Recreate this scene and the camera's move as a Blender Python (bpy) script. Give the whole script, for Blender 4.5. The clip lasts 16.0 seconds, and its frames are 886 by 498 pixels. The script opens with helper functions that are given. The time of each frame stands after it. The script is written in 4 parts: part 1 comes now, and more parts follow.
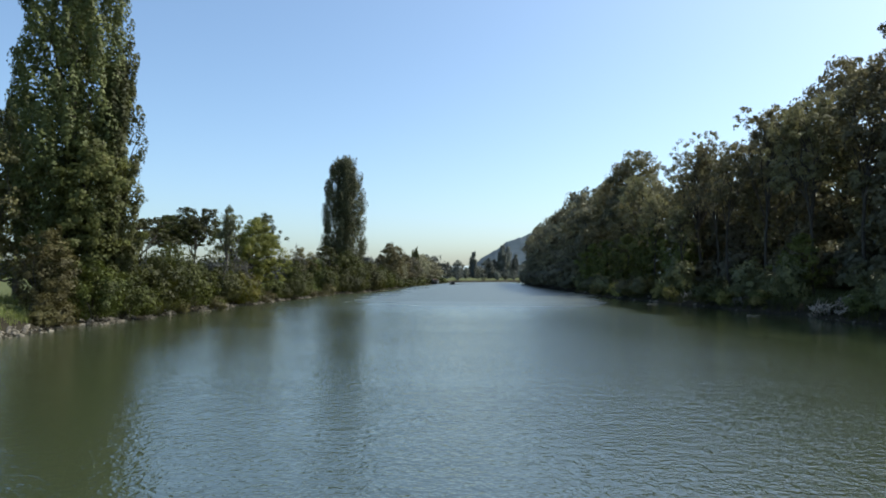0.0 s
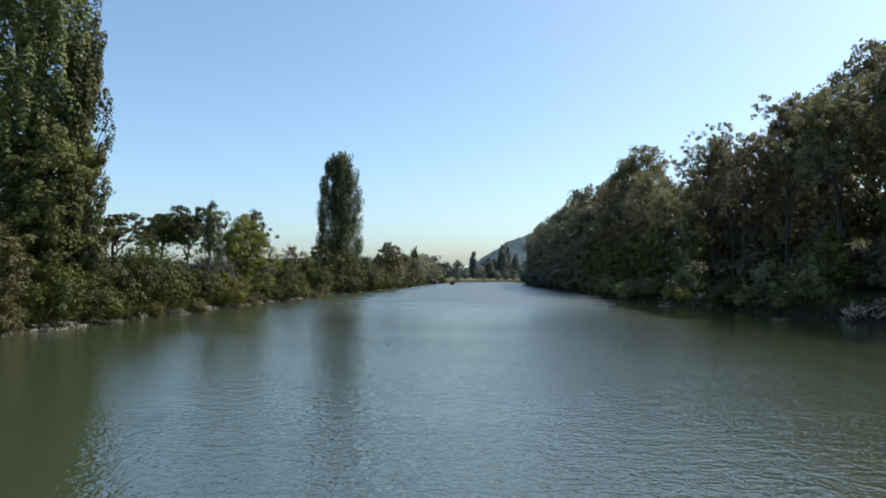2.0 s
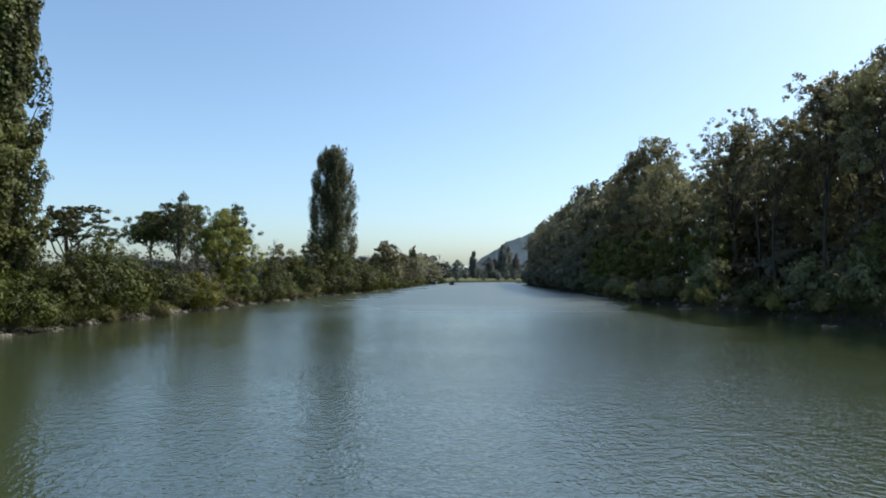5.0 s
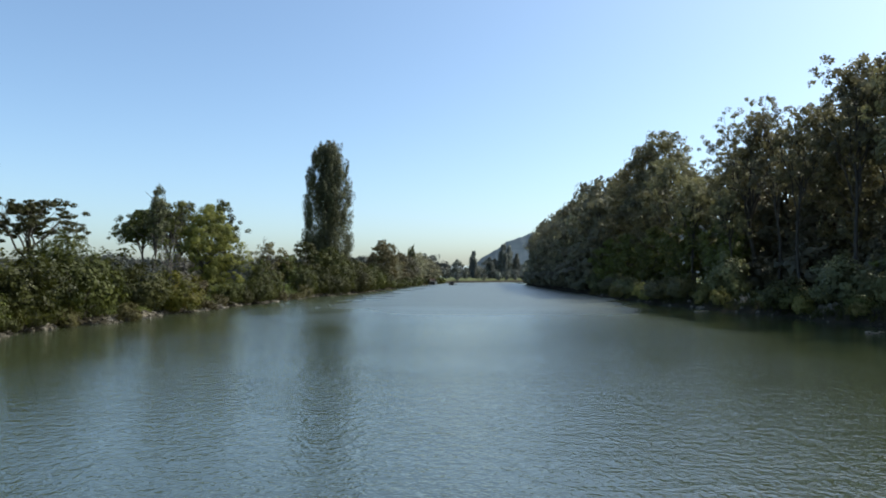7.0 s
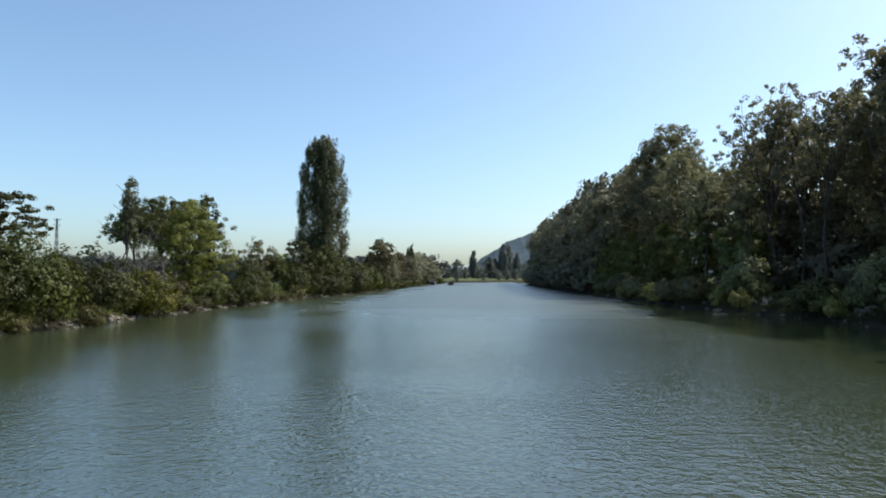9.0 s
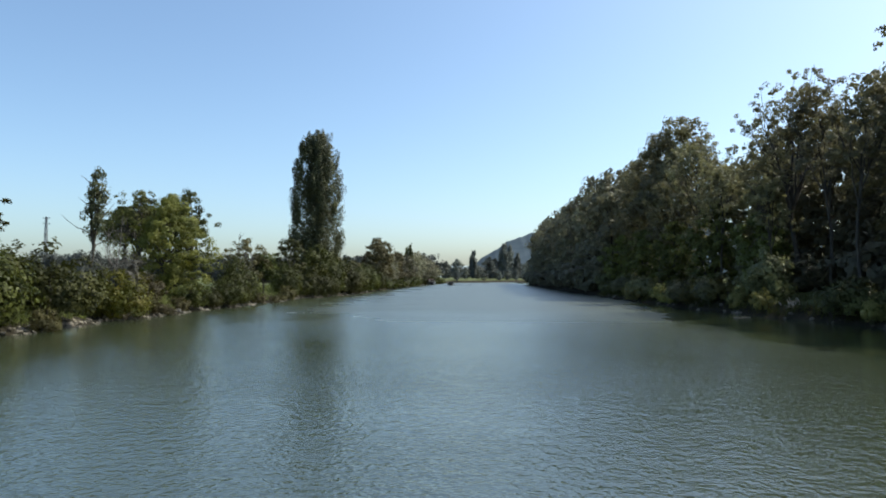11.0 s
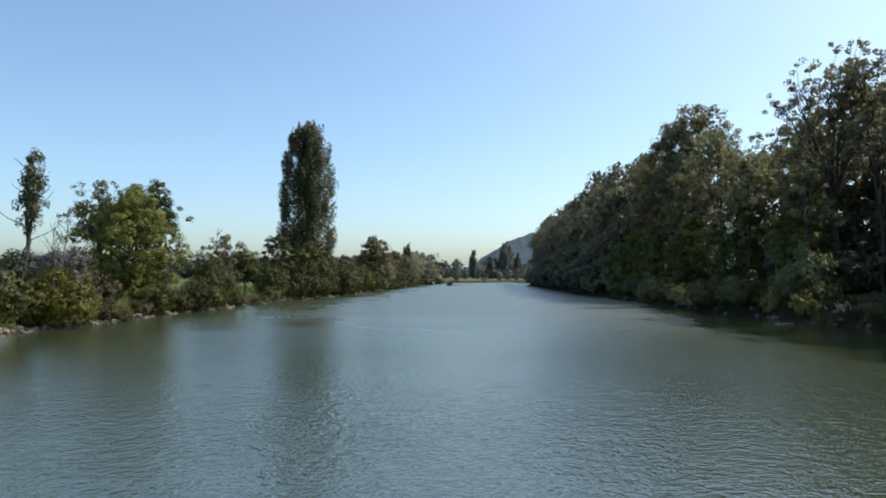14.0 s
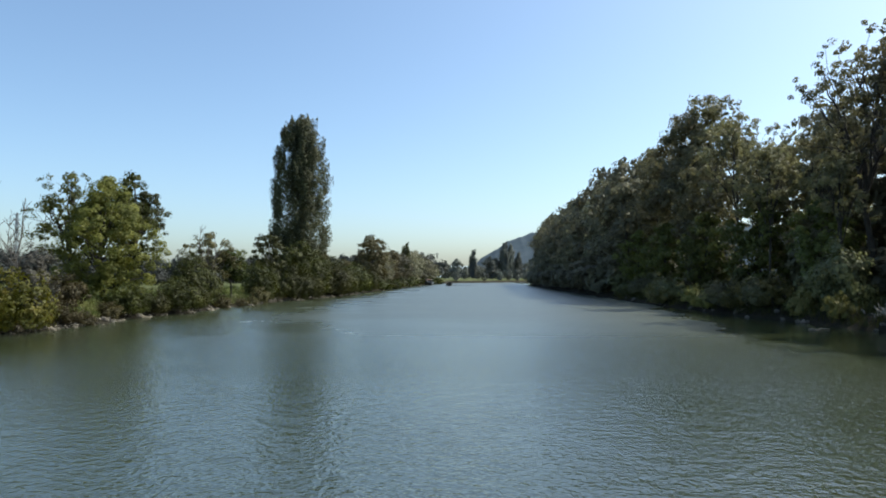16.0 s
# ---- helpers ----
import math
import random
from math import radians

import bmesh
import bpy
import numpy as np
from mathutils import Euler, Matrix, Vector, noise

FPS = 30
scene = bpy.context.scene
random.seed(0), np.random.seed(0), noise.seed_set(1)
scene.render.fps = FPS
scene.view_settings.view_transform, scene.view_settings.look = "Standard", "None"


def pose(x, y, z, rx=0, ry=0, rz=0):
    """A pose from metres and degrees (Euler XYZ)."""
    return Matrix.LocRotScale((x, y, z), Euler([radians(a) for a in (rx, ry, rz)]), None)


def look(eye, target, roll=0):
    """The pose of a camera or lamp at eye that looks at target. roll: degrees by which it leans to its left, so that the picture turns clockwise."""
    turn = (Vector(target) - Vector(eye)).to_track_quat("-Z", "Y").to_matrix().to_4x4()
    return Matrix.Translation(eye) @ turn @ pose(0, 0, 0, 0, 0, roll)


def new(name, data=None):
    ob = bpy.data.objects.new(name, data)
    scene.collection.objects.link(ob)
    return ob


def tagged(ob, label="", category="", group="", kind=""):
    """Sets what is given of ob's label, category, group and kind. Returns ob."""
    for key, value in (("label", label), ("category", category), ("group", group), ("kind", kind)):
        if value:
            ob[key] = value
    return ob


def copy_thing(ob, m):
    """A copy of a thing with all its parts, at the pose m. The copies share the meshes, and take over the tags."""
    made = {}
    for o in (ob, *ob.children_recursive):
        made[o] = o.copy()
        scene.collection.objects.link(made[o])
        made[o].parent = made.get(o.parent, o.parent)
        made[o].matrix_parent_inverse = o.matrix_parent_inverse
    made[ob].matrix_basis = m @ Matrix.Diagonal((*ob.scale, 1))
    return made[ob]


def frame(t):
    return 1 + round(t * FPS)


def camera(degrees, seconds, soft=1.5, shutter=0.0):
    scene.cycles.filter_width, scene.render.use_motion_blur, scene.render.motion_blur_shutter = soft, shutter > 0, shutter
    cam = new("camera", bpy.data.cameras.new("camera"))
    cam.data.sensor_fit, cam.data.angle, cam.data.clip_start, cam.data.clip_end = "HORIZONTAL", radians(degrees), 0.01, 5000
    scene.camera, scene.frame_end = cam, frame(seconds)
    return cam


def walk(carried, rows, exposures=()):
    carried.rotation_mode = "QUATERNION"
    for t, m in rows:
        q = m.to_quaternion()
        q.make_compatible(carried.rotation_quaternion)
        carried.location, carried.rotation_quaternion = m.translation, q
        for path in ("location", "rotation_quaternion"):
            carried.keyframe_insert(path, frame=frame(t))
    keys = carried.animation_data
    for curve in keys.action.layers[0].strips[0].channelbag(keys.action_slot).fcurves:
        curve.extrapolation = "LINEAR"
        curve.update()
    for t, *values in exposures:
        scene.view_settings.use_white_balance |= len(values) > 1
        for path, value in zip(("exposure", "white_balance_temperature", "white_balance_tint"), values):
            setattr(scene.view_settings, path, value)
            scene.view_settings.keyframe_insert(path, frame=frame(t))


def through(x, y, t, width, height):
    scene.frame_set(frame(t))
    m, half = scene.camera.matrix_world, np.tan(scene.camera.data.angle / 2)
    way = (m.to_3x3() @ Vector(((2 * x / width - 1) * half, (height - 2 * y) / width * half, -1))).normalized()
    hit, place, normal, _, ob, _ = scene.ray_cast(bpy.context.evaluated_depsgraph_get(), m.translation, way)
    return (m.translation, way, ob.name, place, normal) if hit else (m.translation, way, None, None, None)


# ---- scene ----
# ---- camera: carried by a boat straight up the river, eye 3 m over the water ----
cam = camera(68.0, 16.0, soft=1.9)
EYE, TILT, TURN = 3.0, 2.42, 2.70
ROWS = [
    (0.0, 0.25),
    (0.5, 1.34),
    (1.0, 2.45),
    (1.5, 3.54),
    (2.0, 4.63),
    (2.5, 5.71),
    (3.0, 6.80),
    (3.5, 7.87),
    (4.0, 8.96),
    (6.5, 14.38),
    (7.0, 15.48),
    (7.5, 16.56),
    (8.0, 17.65),
    (8.5, 18.73),
    (9.0, 19.83),
    (11.5, 25.20),
    (12.0, 26.30),
    (12.5, 27.37),
    (13.0, 28.45),
    (13.5, 29.52),
    (14.0, 30.58),
    (14.5, 31.62),
    (15.0, 32.68),
    (15.5, 33.71),
    (16.0, 34.78),
]
walk(cam, [(t, pose(0.12, y, EYE, 90 + TILT, 0, TURN)) for t, y in ROWS], [(0.0, 0.9, 6580, 1.0), (16.0, 0.9, 6580, 1.0)])

# ---- daylight: clear sky, sun over the bank on the right, a little ahead ----
SUN_ELEVATION, SUN_AZIMUTH = 51.0, 68.0   # azimuth: degrees to the right of straight ahead
world = bpy.data.worlds.new("clear_sky")
scene.world = world
world.use_nodes = True
wn = world.node_tree.nodes
sky = wn.new("ShaderNodeTexSky")
sky.sky_type, sky.sun_disc = "NISHITA", False
sky.sun_elevation, sky.sun_rotation = radians(SUN_ELEVATION), radians(SUN_AZIMUTH)
sky.air_density, sky.dust_density, sky.ozone_density = 0.88, 2.0, 3.7
wn["Background"].inputs["Strength"].default_value = 0.122
world.node_tree.links.new(sky.outputs[0], wn["Background"].inputs["Color"])
sun = new("sun", bpy.data.lights.new("sun", "SUN"))
sun.data.energy, sun.data.angle, sun.data.color = 2.9, radians(0.5), (1.0, 0.94, 0.84)
sun_from = Vector((math.sin(radians(SUN_AZIMUTH)) * math.cos(radians(SUN_ELEVATION)), math.cos(radians(SUN_AZIMUTH)) * math.cos(radians(SUN_ELEVATION)), math.sin(radians(SUN_ELEVATION))))
sun.matrix_world = look(sun_from * 200, (0, 0, 0))


# ---- materials ----
def material(name):
    m = bpy.data.materials.new(name)
    m.use_nodes = True
    nt = m.node_tree
    return m, nt, nt.nodes, nt.links, nt.nodes["Principled BSDF"]


def ramp(nt, source, stops):
    r = nt.nodes.new("ShaderNodeValToRGB")
    while len(r.color_ramp.elements) < len(stops):
        r.color_ramp.elements.new(0.5)
    for e, (p, c) in zip(r.color_ramp.elements, stops):
        e.position, e.color = p, (*c, 1)
    nt.links.new(source, r.inputs[0])
    return r.outputs[0]


def noise_tex(nt, scale, detail=4.0, stretch=(1, 1, 1), coord="Object", rough=0.55):
    tc, mp, n = nt.nodes.new("ShaderNodeTexCoord"), nt.nodes.new("ShaderNodeMapping"), nt.nodes.new("ShaderNodeTexNoise")
    nt.links.new(tc.outputs[coord], mp.inputs[0])
    mp.inputs["Scale"].default_value = stretch
    nt.links.new(mp.outputs[0], n.inputs["Vector"])
    n.inputs["Scale"].default_value, n.inputs["Detail"].default_value, n.inputs["Roughness"].default_value = scale, detail, rough
    return n.outputs["Fac"]


def mixed(nt, a, b, fac):
    """Colour mix; a, b and fac may be sockets or values."""
    m = nt.nodes.new("ShaderNodeMix")
    m.data_type = "RGBA"
    for key, v in ((0, fac), (6, a), (7, b)):
        if isinstance(v, (tuple, float, int)):
            m.inputs[key].default_value = (*v, 1) if isinstance(v, tuple) else v
        else:
            nt.links.new(v, m.inputs[key])
    return m.outputs[2]


def bumped(nt, bsdf, height, strength, distance):
    b = nt.nodes.new("ShaderNodeBump")
    b.inputs["Strength"].default_value, b.inputs["Distance"].default_value = strength, distance
    nt.links.new(height, b.inputs["Height"])
    nt.links.new(b.outputs[0], bsdf.inputs["Normal"])
    return b


def leaf_material(name, dark, mid, light, through=0.3, patch=0.6, vivid=0.95, sheen=0.25):
    """Leaves: colour by leaf, by spray and by tree, with some light passing through."""
    m, nt, nodes, links, p = material(name)
    geo, info = nodes.new("ShaderNodeNewGeometry"), nodes.new("ShaderNodeObjectInfo")
    by_leaf = ramp(nt, geo.outputs["Random Per Island"], [(0.0, dark), (0.5, mid), (1.0, light)])
    by_spray = ramp(nt, noise_tex(nt, patch, 3.0), [(0.35, dark), (0.52, mid), (0.7, light)])
    c = mixed(nt, by_leaf, by_spray, 0.72)
    hsv = nodes.new("ShaderNodeHueSaturation")
    for key, lo, hi in (("Hue", 0.485, 0.512), ("Value", 0.66, 1.3)):
        mr = nodes.new("ShaderNodeMapRange")
        mr.inputs["To Min"].default_value, mr.inputs["To Max"].default_value = lo, hi
        links.new(info.outputs["Random"], mr.inputs["Value"])
        links.new(mr.outputs[0], hsv.inputs[key])
    hsv.inputs["Saturation"].default_value = vivid
    links.new(c, hsv.inputs["Color"])
    links.new(hsv.outputs[0], p.inputs["Base Color"])
    p.inputs["Roughness"].default_value = 0.55
    p.inputs["Specular IOR Level"].default_value = sheen
    t, mix = nodes.new("ShaderNodeBsdfTranslucent"), nodes.new("ShaderNodeMixShader")
    links.new(hsv.outputs[0], t.inputs["Color"])
    mix.inputs[0].default_value = through
    links.new(p.outputs[0], mix.inputs[1])
    links.new(t.outputs[0], mix.inputs[2])
    links.new(mix.outputs[0], nodes["Material Output"].inputs["Surface"])
    return m


def plain(name, a, b, scale=3.0, rough=0.8, bump=0.3, distance=0.02, metal=0.0, stretch=(1, 1, 1), by_object=0.0):
    """Two-tone surface with grain and fine relief."""
    m, nt, nodes, links, p = material(name)
    n = noise_tex(nt, scale, 6.0, stretch)
    c = ramp(nt, n, [(0.3, a), (0.7, b)])
    if by_object:
        info = nodes.new("ShaderNodeObjectInfo")
        mr, hsv = nodes.new("ShaderNodeMapRange"), nodes.new("ShaderNodeHueSaturation")
        mr.inputs["To Min"].default_value, mr.inputs["To Max"].default_value = 1 - by_object, 1 + by_object
        links.new(info.outputs["Random"], mr.inputs["Value"])
        links.new(mr.outputs[0], hsv.inputs["Value"])
        links.new(c, hsv.inputs["Color"])
        c = hsv.outputs[0]
    links.new(c, p.inputs["Base Color"])
    p.inputs["Roughness"].default_value, p.inputs["Metallic"].default_value = rough, metal
    bumped(nt, p, noise_tex(nt, scale * 4, 5.0, stretch), bump, distance)
    return m


POPLAR = leaf_material("poplar_leaves", (0.052, 0.062, 0.020), (0.100, 0.115, 0.033), (0.178, 0.185, 0.051), 0.36)
OAKISH = leaf_material("dark_wood_leaves", (0.104, 0.097, 0.051), (0.172, 0.160, 0.076), (0.255, 0.224, 0.098), 0.50, sheen=0.45)
OLIVE = leaf_material("olive_leaves", (0.025, 0.028, 0.006), (0.050, 0.055, 0.011), (0.092, 0.092, 0.019), 0.36)
SHRUB = leaf_material("shrub_leaves", (0.022, 0.027, 0.005), (0.048, 0.057, 0.010), (0.094, 0.102, 0.017), 0.35, vivid=1.0)
YELLOWING = leaf_material("yellowing_leaves", (0.045, 0.054, 0.008), (0.104, 0.107, 0.013), (0.185, 0.149, 0.020), 0.4, vivid=1.0)
WALNUT = leaf_material("fresh_green_leaves", (0.069, 0.079, 0.015), (0.162, 0.170, 0.028), (0.263, 0.253, 0.041), 0.44, vivid=0.95)
GREYING = leaf_material("grey_green_leaves", (0.048, 0.042, 0.015), (0.088, 0.076, 0.026), (0.136, 0.113, 0.040), 0.33)
UNDERWOOD = leaf_material("underwood_leaves", (0.099, 0.108, 0.052), (0.175, 0.182, 0.083), (0.291, 0.287, 0.115), 0.46, sheen=0.45)
SEEDHEADS = leaf_material("grey_seedheads", (0.068, 0.062, 0.045), (0.115, 0.106, 0.080), (0.170, 0.159, 0.123), 0.3, 1.2, 0.7)
# grey-green leaves, paled to paint the haze over the far wood into them
HAZED_GREEN = leaf_material("hazed_grey_green_leaves", (0.105, 0.104, 0.066), (0.165, 0.160, 0.096), (0.235, 0.220, 0.125), 0.48, sheen=0.45)
# air haze mixed into the leaf tones of hedge and distant tree line
HAZY_LEAF = leaf_material("hazed_hedge_leaves", (0.038, 0.044, 0.041), (0.056, 0.062, 0.056), (0.076, 0.083, 0.073), 0.3)
# sunlight painted into the leaves: paled because the wood keeps the sun off them
SUNLIT_GREEN = leaf_material("sunlit_green_leaves", (0.132, 0.135, 0.037), (0.264, 0.250, 0.074), (0.396, 0.350, 0.120), 0.45)
FRESH = leaf_material("green_leaves", (0.052, 0.064, 0.016), (0.121, 0.140, 0.032), (0.205, 0.216, 0.053), 0.42)
LONE_POPLAR = leaf_material("dark_poplar_leaves", (0.044, 0.047, 0.021), (0.075, 0.079, 0.031), (0.120, 0.122, 0.042), 0.30, sheen=0.3)
# aerial haze is built into these pale far-bank leaf colours
FAR_LEAF = leaf_material("hazed_far_leaves", (0.12, 0.135, 0.12), (0.165, 0.178, 0.15), (0.22, 0.225, 0.185), 0.35, 0.15)
GRASS_BLADES = leaf_material("grass_blades", (0.07, 0.085, 0.018), (0.14, 0.17, 0.035), (0.26, 0.25, 0.09), 0.35, 0.3)
BARK = plain("bark", (0.025, 0.021, 0.017), (0.077, 0.066, 0.052), 6.0, 0.9, 0.8, 0.03, stretch=(1, 1, 0.25))
PALE_BARK = plain("pale_bark", (0.10, 0.09, 0.075), (0.24, 0.22, 0.19), 5.0, 0.9, 0.6, 0.02, stretch=(1, 1, 0.3))
TWIG = plain("grey_twigs", (0.07, 0.062, 0.055), (0.15, 0.135, 0.12), 6.0, 0.9, 0.4, 0.02)
DEADWOOD = plain("bleached_wood", (0.16, 0.13, 0.10), (0.40, 0.34, 0.27), 6.0, 0.9, 0.5, 0.02)
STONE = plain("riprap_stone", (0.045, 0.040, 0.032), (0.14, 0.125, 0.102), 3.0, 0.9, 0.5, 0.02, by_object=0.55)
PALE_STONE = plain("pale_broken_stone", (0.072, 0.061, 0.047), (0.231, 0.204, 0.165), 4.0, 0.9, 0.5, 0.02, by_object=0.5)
STEEL = plain("galvanised_steel", (0.20, 0.21, 0.22), (0.32, 0.33, 0.34), 4.0, 0.5, 0.1, 0.005, 0.7)
HULL_DARK = plain("dark_hull_paint", (0.02, 0.022, 0.028), (0.04, 0.042, 0.05), 3.0, 0.3, 0.05, 0.005)
HULL_WHITE = plain("white_boat_paint", (0.62, 0.60, 0.55), (0.76, 0.74, 0.70), 2.0, 0.35, 0.05, 0.005)
CANVAS = plain("faded_red_canvas", (0.20, 0.13, 0.10), (0.30, 0.21, 0.17), 5.0, 0.9, 0.3, 0.01)
FOAM = plain("wake_foam", (0.55, 0.6, 0.6), (0.85, 0.87, 0.87), 2.5, 0.9, 0.6, 0.05)


def glass_material():
    m, nt, nodes, links, p = material("boat_glass")
    p.inputs["Base Color"].default_value = (0.03, 0.04, 0.045, 1)
    p.inputs["Roughness"].default_value = 0.05
    return m


GLASS = glass_material()


def ground_material():
    """Meadow grass with dry patches; bare earth near the water and on steep banks."""
    m, nt, nodes, links, p = material("meadow_and_earth")
    grass = ramp(nt, noise_tex(nt, 0.25, 6.0), [(0.3, (0.044, 0.052, 0.019)), (0.5, (0.070, 0.078, 0.036)), (0.72, (0.105, 0.104, 0.053))])
    fine = ramp(nt, noise_tex(nt, 5.0, 5.0), [(0.3, (0.06, 0.08, 0.02)), (0.7, (0.145, 0.16, 0.065))])
    green = mixed(nt, grass, fine, 0.35)
    # real soil, but this dark to paint in shade beneath the bank's bushes too
    earth = ramp(nt, noise_tex(nt, 1.4, 6.0), [(0.3, (0.014, 0.012, 0.008)), (0.7, (0.036, 0.031, 0.021))])
    geo, sep = nodes.new("ShaderNodeNewGeometry"), nodes.new("ShaderNodeSeparateXYZ")
    links.new(geo.outputs["Position"], sep.inputs[0])
    mr = nodes.new("ShaderNodeMapRange")
    mr.inputs["From Min"].default_value, mr.inputs["From Max"].default_value = 0.75, 1.2
    links.new(sep.outputs["Z"], mr.inputs["Value"])
    links.new(mixed(nt, earth, green, mr.outputs[0]), p.inputs["Base Color"])
    p.inputs["Roughness"].default_value = 0.95
    p.inputs["Specular IOR Level"].default_value = 0.1
    bumped(nt, p, noise_tex(nt, 6.0, 6.0), 0.7, 0.08)
    return m


def water_material():
    """Turbid green river water: wind ripples in midstream, calmer water in the shelter of the banks."""
    m, nt, nodes, links, p = material("river_water")
    silt = ramp(nt, noise_tex(nt, 0.05, 3.0), [(0.3, (0.033, 0.043, 0.021)), (0.7, (0.038, 0.048, 0.025))])
    links.new(silt, p.inputs["Base Color"])
    p.inputs["IOR"].default_value = 1.75
    p.inputs["Specular IOR Level"].default_value = 1.0

    def ranged(source, a, b, c, d):
        mr = nodes.new("ShaderNodeMapRange")
        mr.interpolation_type = "SMOOTHSTEP"
        for key, v in (("From Min", a), ("From Max", b), ("To Min", c), ("To Max", d)):
            mr.inputs[key].default_value = v
        links.new(source, mr.inputs["Value"])
        return mr.outputs[0]

    def maths(kind, a, b):
        n = nodes.new("ShaderNodeMath")
        n.operation = kind
        for k, v in enumerate((a, b)):
            if isinstance(v, float):
                n.inputs[k].default_value = v
            else:
                links.new(v, n.inputs[k])
        return n.outputs[0]

    geo, sep = nodes.new("ShaderNodeNewGeometry"), nodes.new("ShaderNodeSeparateXYZ")
    links.new(geo.outputs["Position"], sep.inputs[0])
    ragged = maths("MULTIPLY", maths("SUBTRACT", noise_tex(nt, 0.22, 6.0, (1.0, 0.5, 1.0), rough=0.7), 0.5), 11.0)
    across = maths("ADD", sep.outputs["X"], ragged)
    lee = maths("SUBTRACT", across, ranged(sep.outputs["Y"], 65.0, 120.0, 0.0, 5.5))   # the calm by the wood narrows upstream
    rippled_left = maths("ADD", across, ranged(sep.outputs["Y"], 22.0, 60.0, 0.0, 8.5))   # more ripples upstream, set to match the reflections as the camera sees them
    wind = maths("MULTIPLY", ranged(rippled_left, -15.0, 6.0, 0.38, 1.0), ranged(lee, 12.4, 16.0, 1.0, 0.24))
    wind = maths("MULTIPLY", wind, ranged(noise_tex(nt, 0.11, 3.0, (0.5, 1.0, 1.0)), 0.3, 0.65, 0.75, 1.1))
    far_rough = ranged(sep.outputs["Y"], 40.0, 90.0, 0.0, 1.0)   # rougher with distance, fitted to how bright far water looks from the camera
    wind = maths("MULTIPLY", wind, ranged(sep.outputs["Y"], 60.0, 160.0, 1.0, 1.1))
    links.new(maths("ADD", ranged(wind, 0.1, 1.0, 0.05, 0.11), maths("MULTIPLY", far_rough, ranged(wind, 0.1, 0.9, 0.03, 0.27))), p.inputs["Roughness"])
    prev = None
    for scale, stretch, detail, dist in ((2.2, (0.9, 1.0, 1.0), 1.0, 0.030), (6.0, (1.0, 1.0, 1.0), 1.0, 0.028), (14.0, (1.0, 1.0, 1.0), 1.0, 0.016)):
        b = nodes.new("ShaderNodeBump")
        b.inputs["Distance"].default_value = dist
        links.new(wind, b.inputs["Strength"])
        links.new(noise_tex(nt, scale, detail, stretch), b.inputs["Height"])
        if prev:
            links.new(prev.outputs[0], b.inputs["Normal"])
        prev = b
    links.new(prev.outputs[0], p.inputs["Normal"])
    return m


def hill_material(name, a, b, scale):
    """Wooded slope kilometres off; the air's blue haze is put into its base colour."""
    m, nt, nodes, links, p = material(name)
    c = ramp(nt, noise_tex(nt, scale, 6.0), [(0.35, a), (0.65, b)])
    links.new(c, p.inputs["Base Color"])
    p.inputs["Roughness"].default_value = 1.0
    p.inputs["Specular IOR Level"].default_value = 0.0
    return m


GROUND, WATER = ground_material(), water_material()
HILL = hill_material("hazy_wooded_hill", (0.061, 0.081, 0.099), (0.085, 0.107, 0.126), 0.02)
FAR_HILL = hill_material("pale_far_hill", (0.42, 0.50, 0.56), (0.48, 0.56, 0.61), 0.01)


# ---- mesh helpers ----
def quad_mesh(name, verts, quads, mat):
    """A mesh from numpy arrays of places and four-cornered faces."""
    me = bpy.data.meshes.new(name)
    verts, quads = np.asarray(verts, dtype=np.float32), np.asarray(quads, dtype=np.int32)
    me.vertices.add(len(verts))
    me.vertices.foreach_set("co", verts.ravel())
    me.loops.add(quads.size)
    me.loops.foreach_set("vertex_index", quads.ravel())
    me.polygons.add(len(quads))
    me.polygons.foreach_set("loop_start", np.arange(0, quads.size, 4, dtype=np.int32))
    me.update(calc_edges=True)
    me.materials.append(mat)
    return me


def smooth(me):
    me.polygons.foreach_set("use_smooth", np.ones(len(me.polygons), dtype=bool))
    return me


def child(name, me, parent, label=""):
    ob = new(name, me)
    ob.parent = parent
    return tagged(ob, label)


def part(name, bm, mat, parent, label=""):
    """Links a bmesh as one mesh object under a thing or a part."""
    me = bpy.data.meshes.new(name)
    bm.to_mesh(me)
    bm.free()
    me.materials.append(mat)
    return child(name, me, parent, label)


def tubes(paths, sides=6):
    """Tapered tubes: (points, first radius, last radius) each, as one set of arrays."""
    vs, qs, n0 = [], [], 0
    ring = np.arange(sides) * 2 * np.pi / sides
    for pts, r0, r1 in paths:
        pts = np.asarray(pts, dtype=float)
        n = len(pts)
        d = np.gradient(pts, axis=0)
        d /= np.linalg.norm(d, axis=1)[:, None] + 1e-9
        ref = np.where(np.abs(d[:, 2:3]) > 0.9, np.array([[1.0, 0, 0]]), np.array([[0, 0, 1.0]]))
        u = np.cross(d, ref)
        u /= np.linalg.norm(u, axis=1)[:, None] + 1e-9
        w = np.cross(d, u)
        r = np.linspace(r0, r1, n)[:, None, None]
        v = pts[:, None, :] + r * (np.cos(ring)[None, :, None] * u[:, None, :] + np.sin(ring)[None, :, None] * w[:, None, :])
        vs.append(v.reshape(-1, 3))
        a = np.arange(n - 1)[:, None] * sides + np.arange(sides)[None, :]
        b = np.arange(n - 1)[:, None] * sides + (np.arange(sides)[None, :] + 1) % sides
        qs.append((n0 + np.stack([a, b, b + sides, a + sides], -1)).reshape(-1, 4))
        n0 += n * sides
    return np.concatenate(vs), np.concatenate(qs)


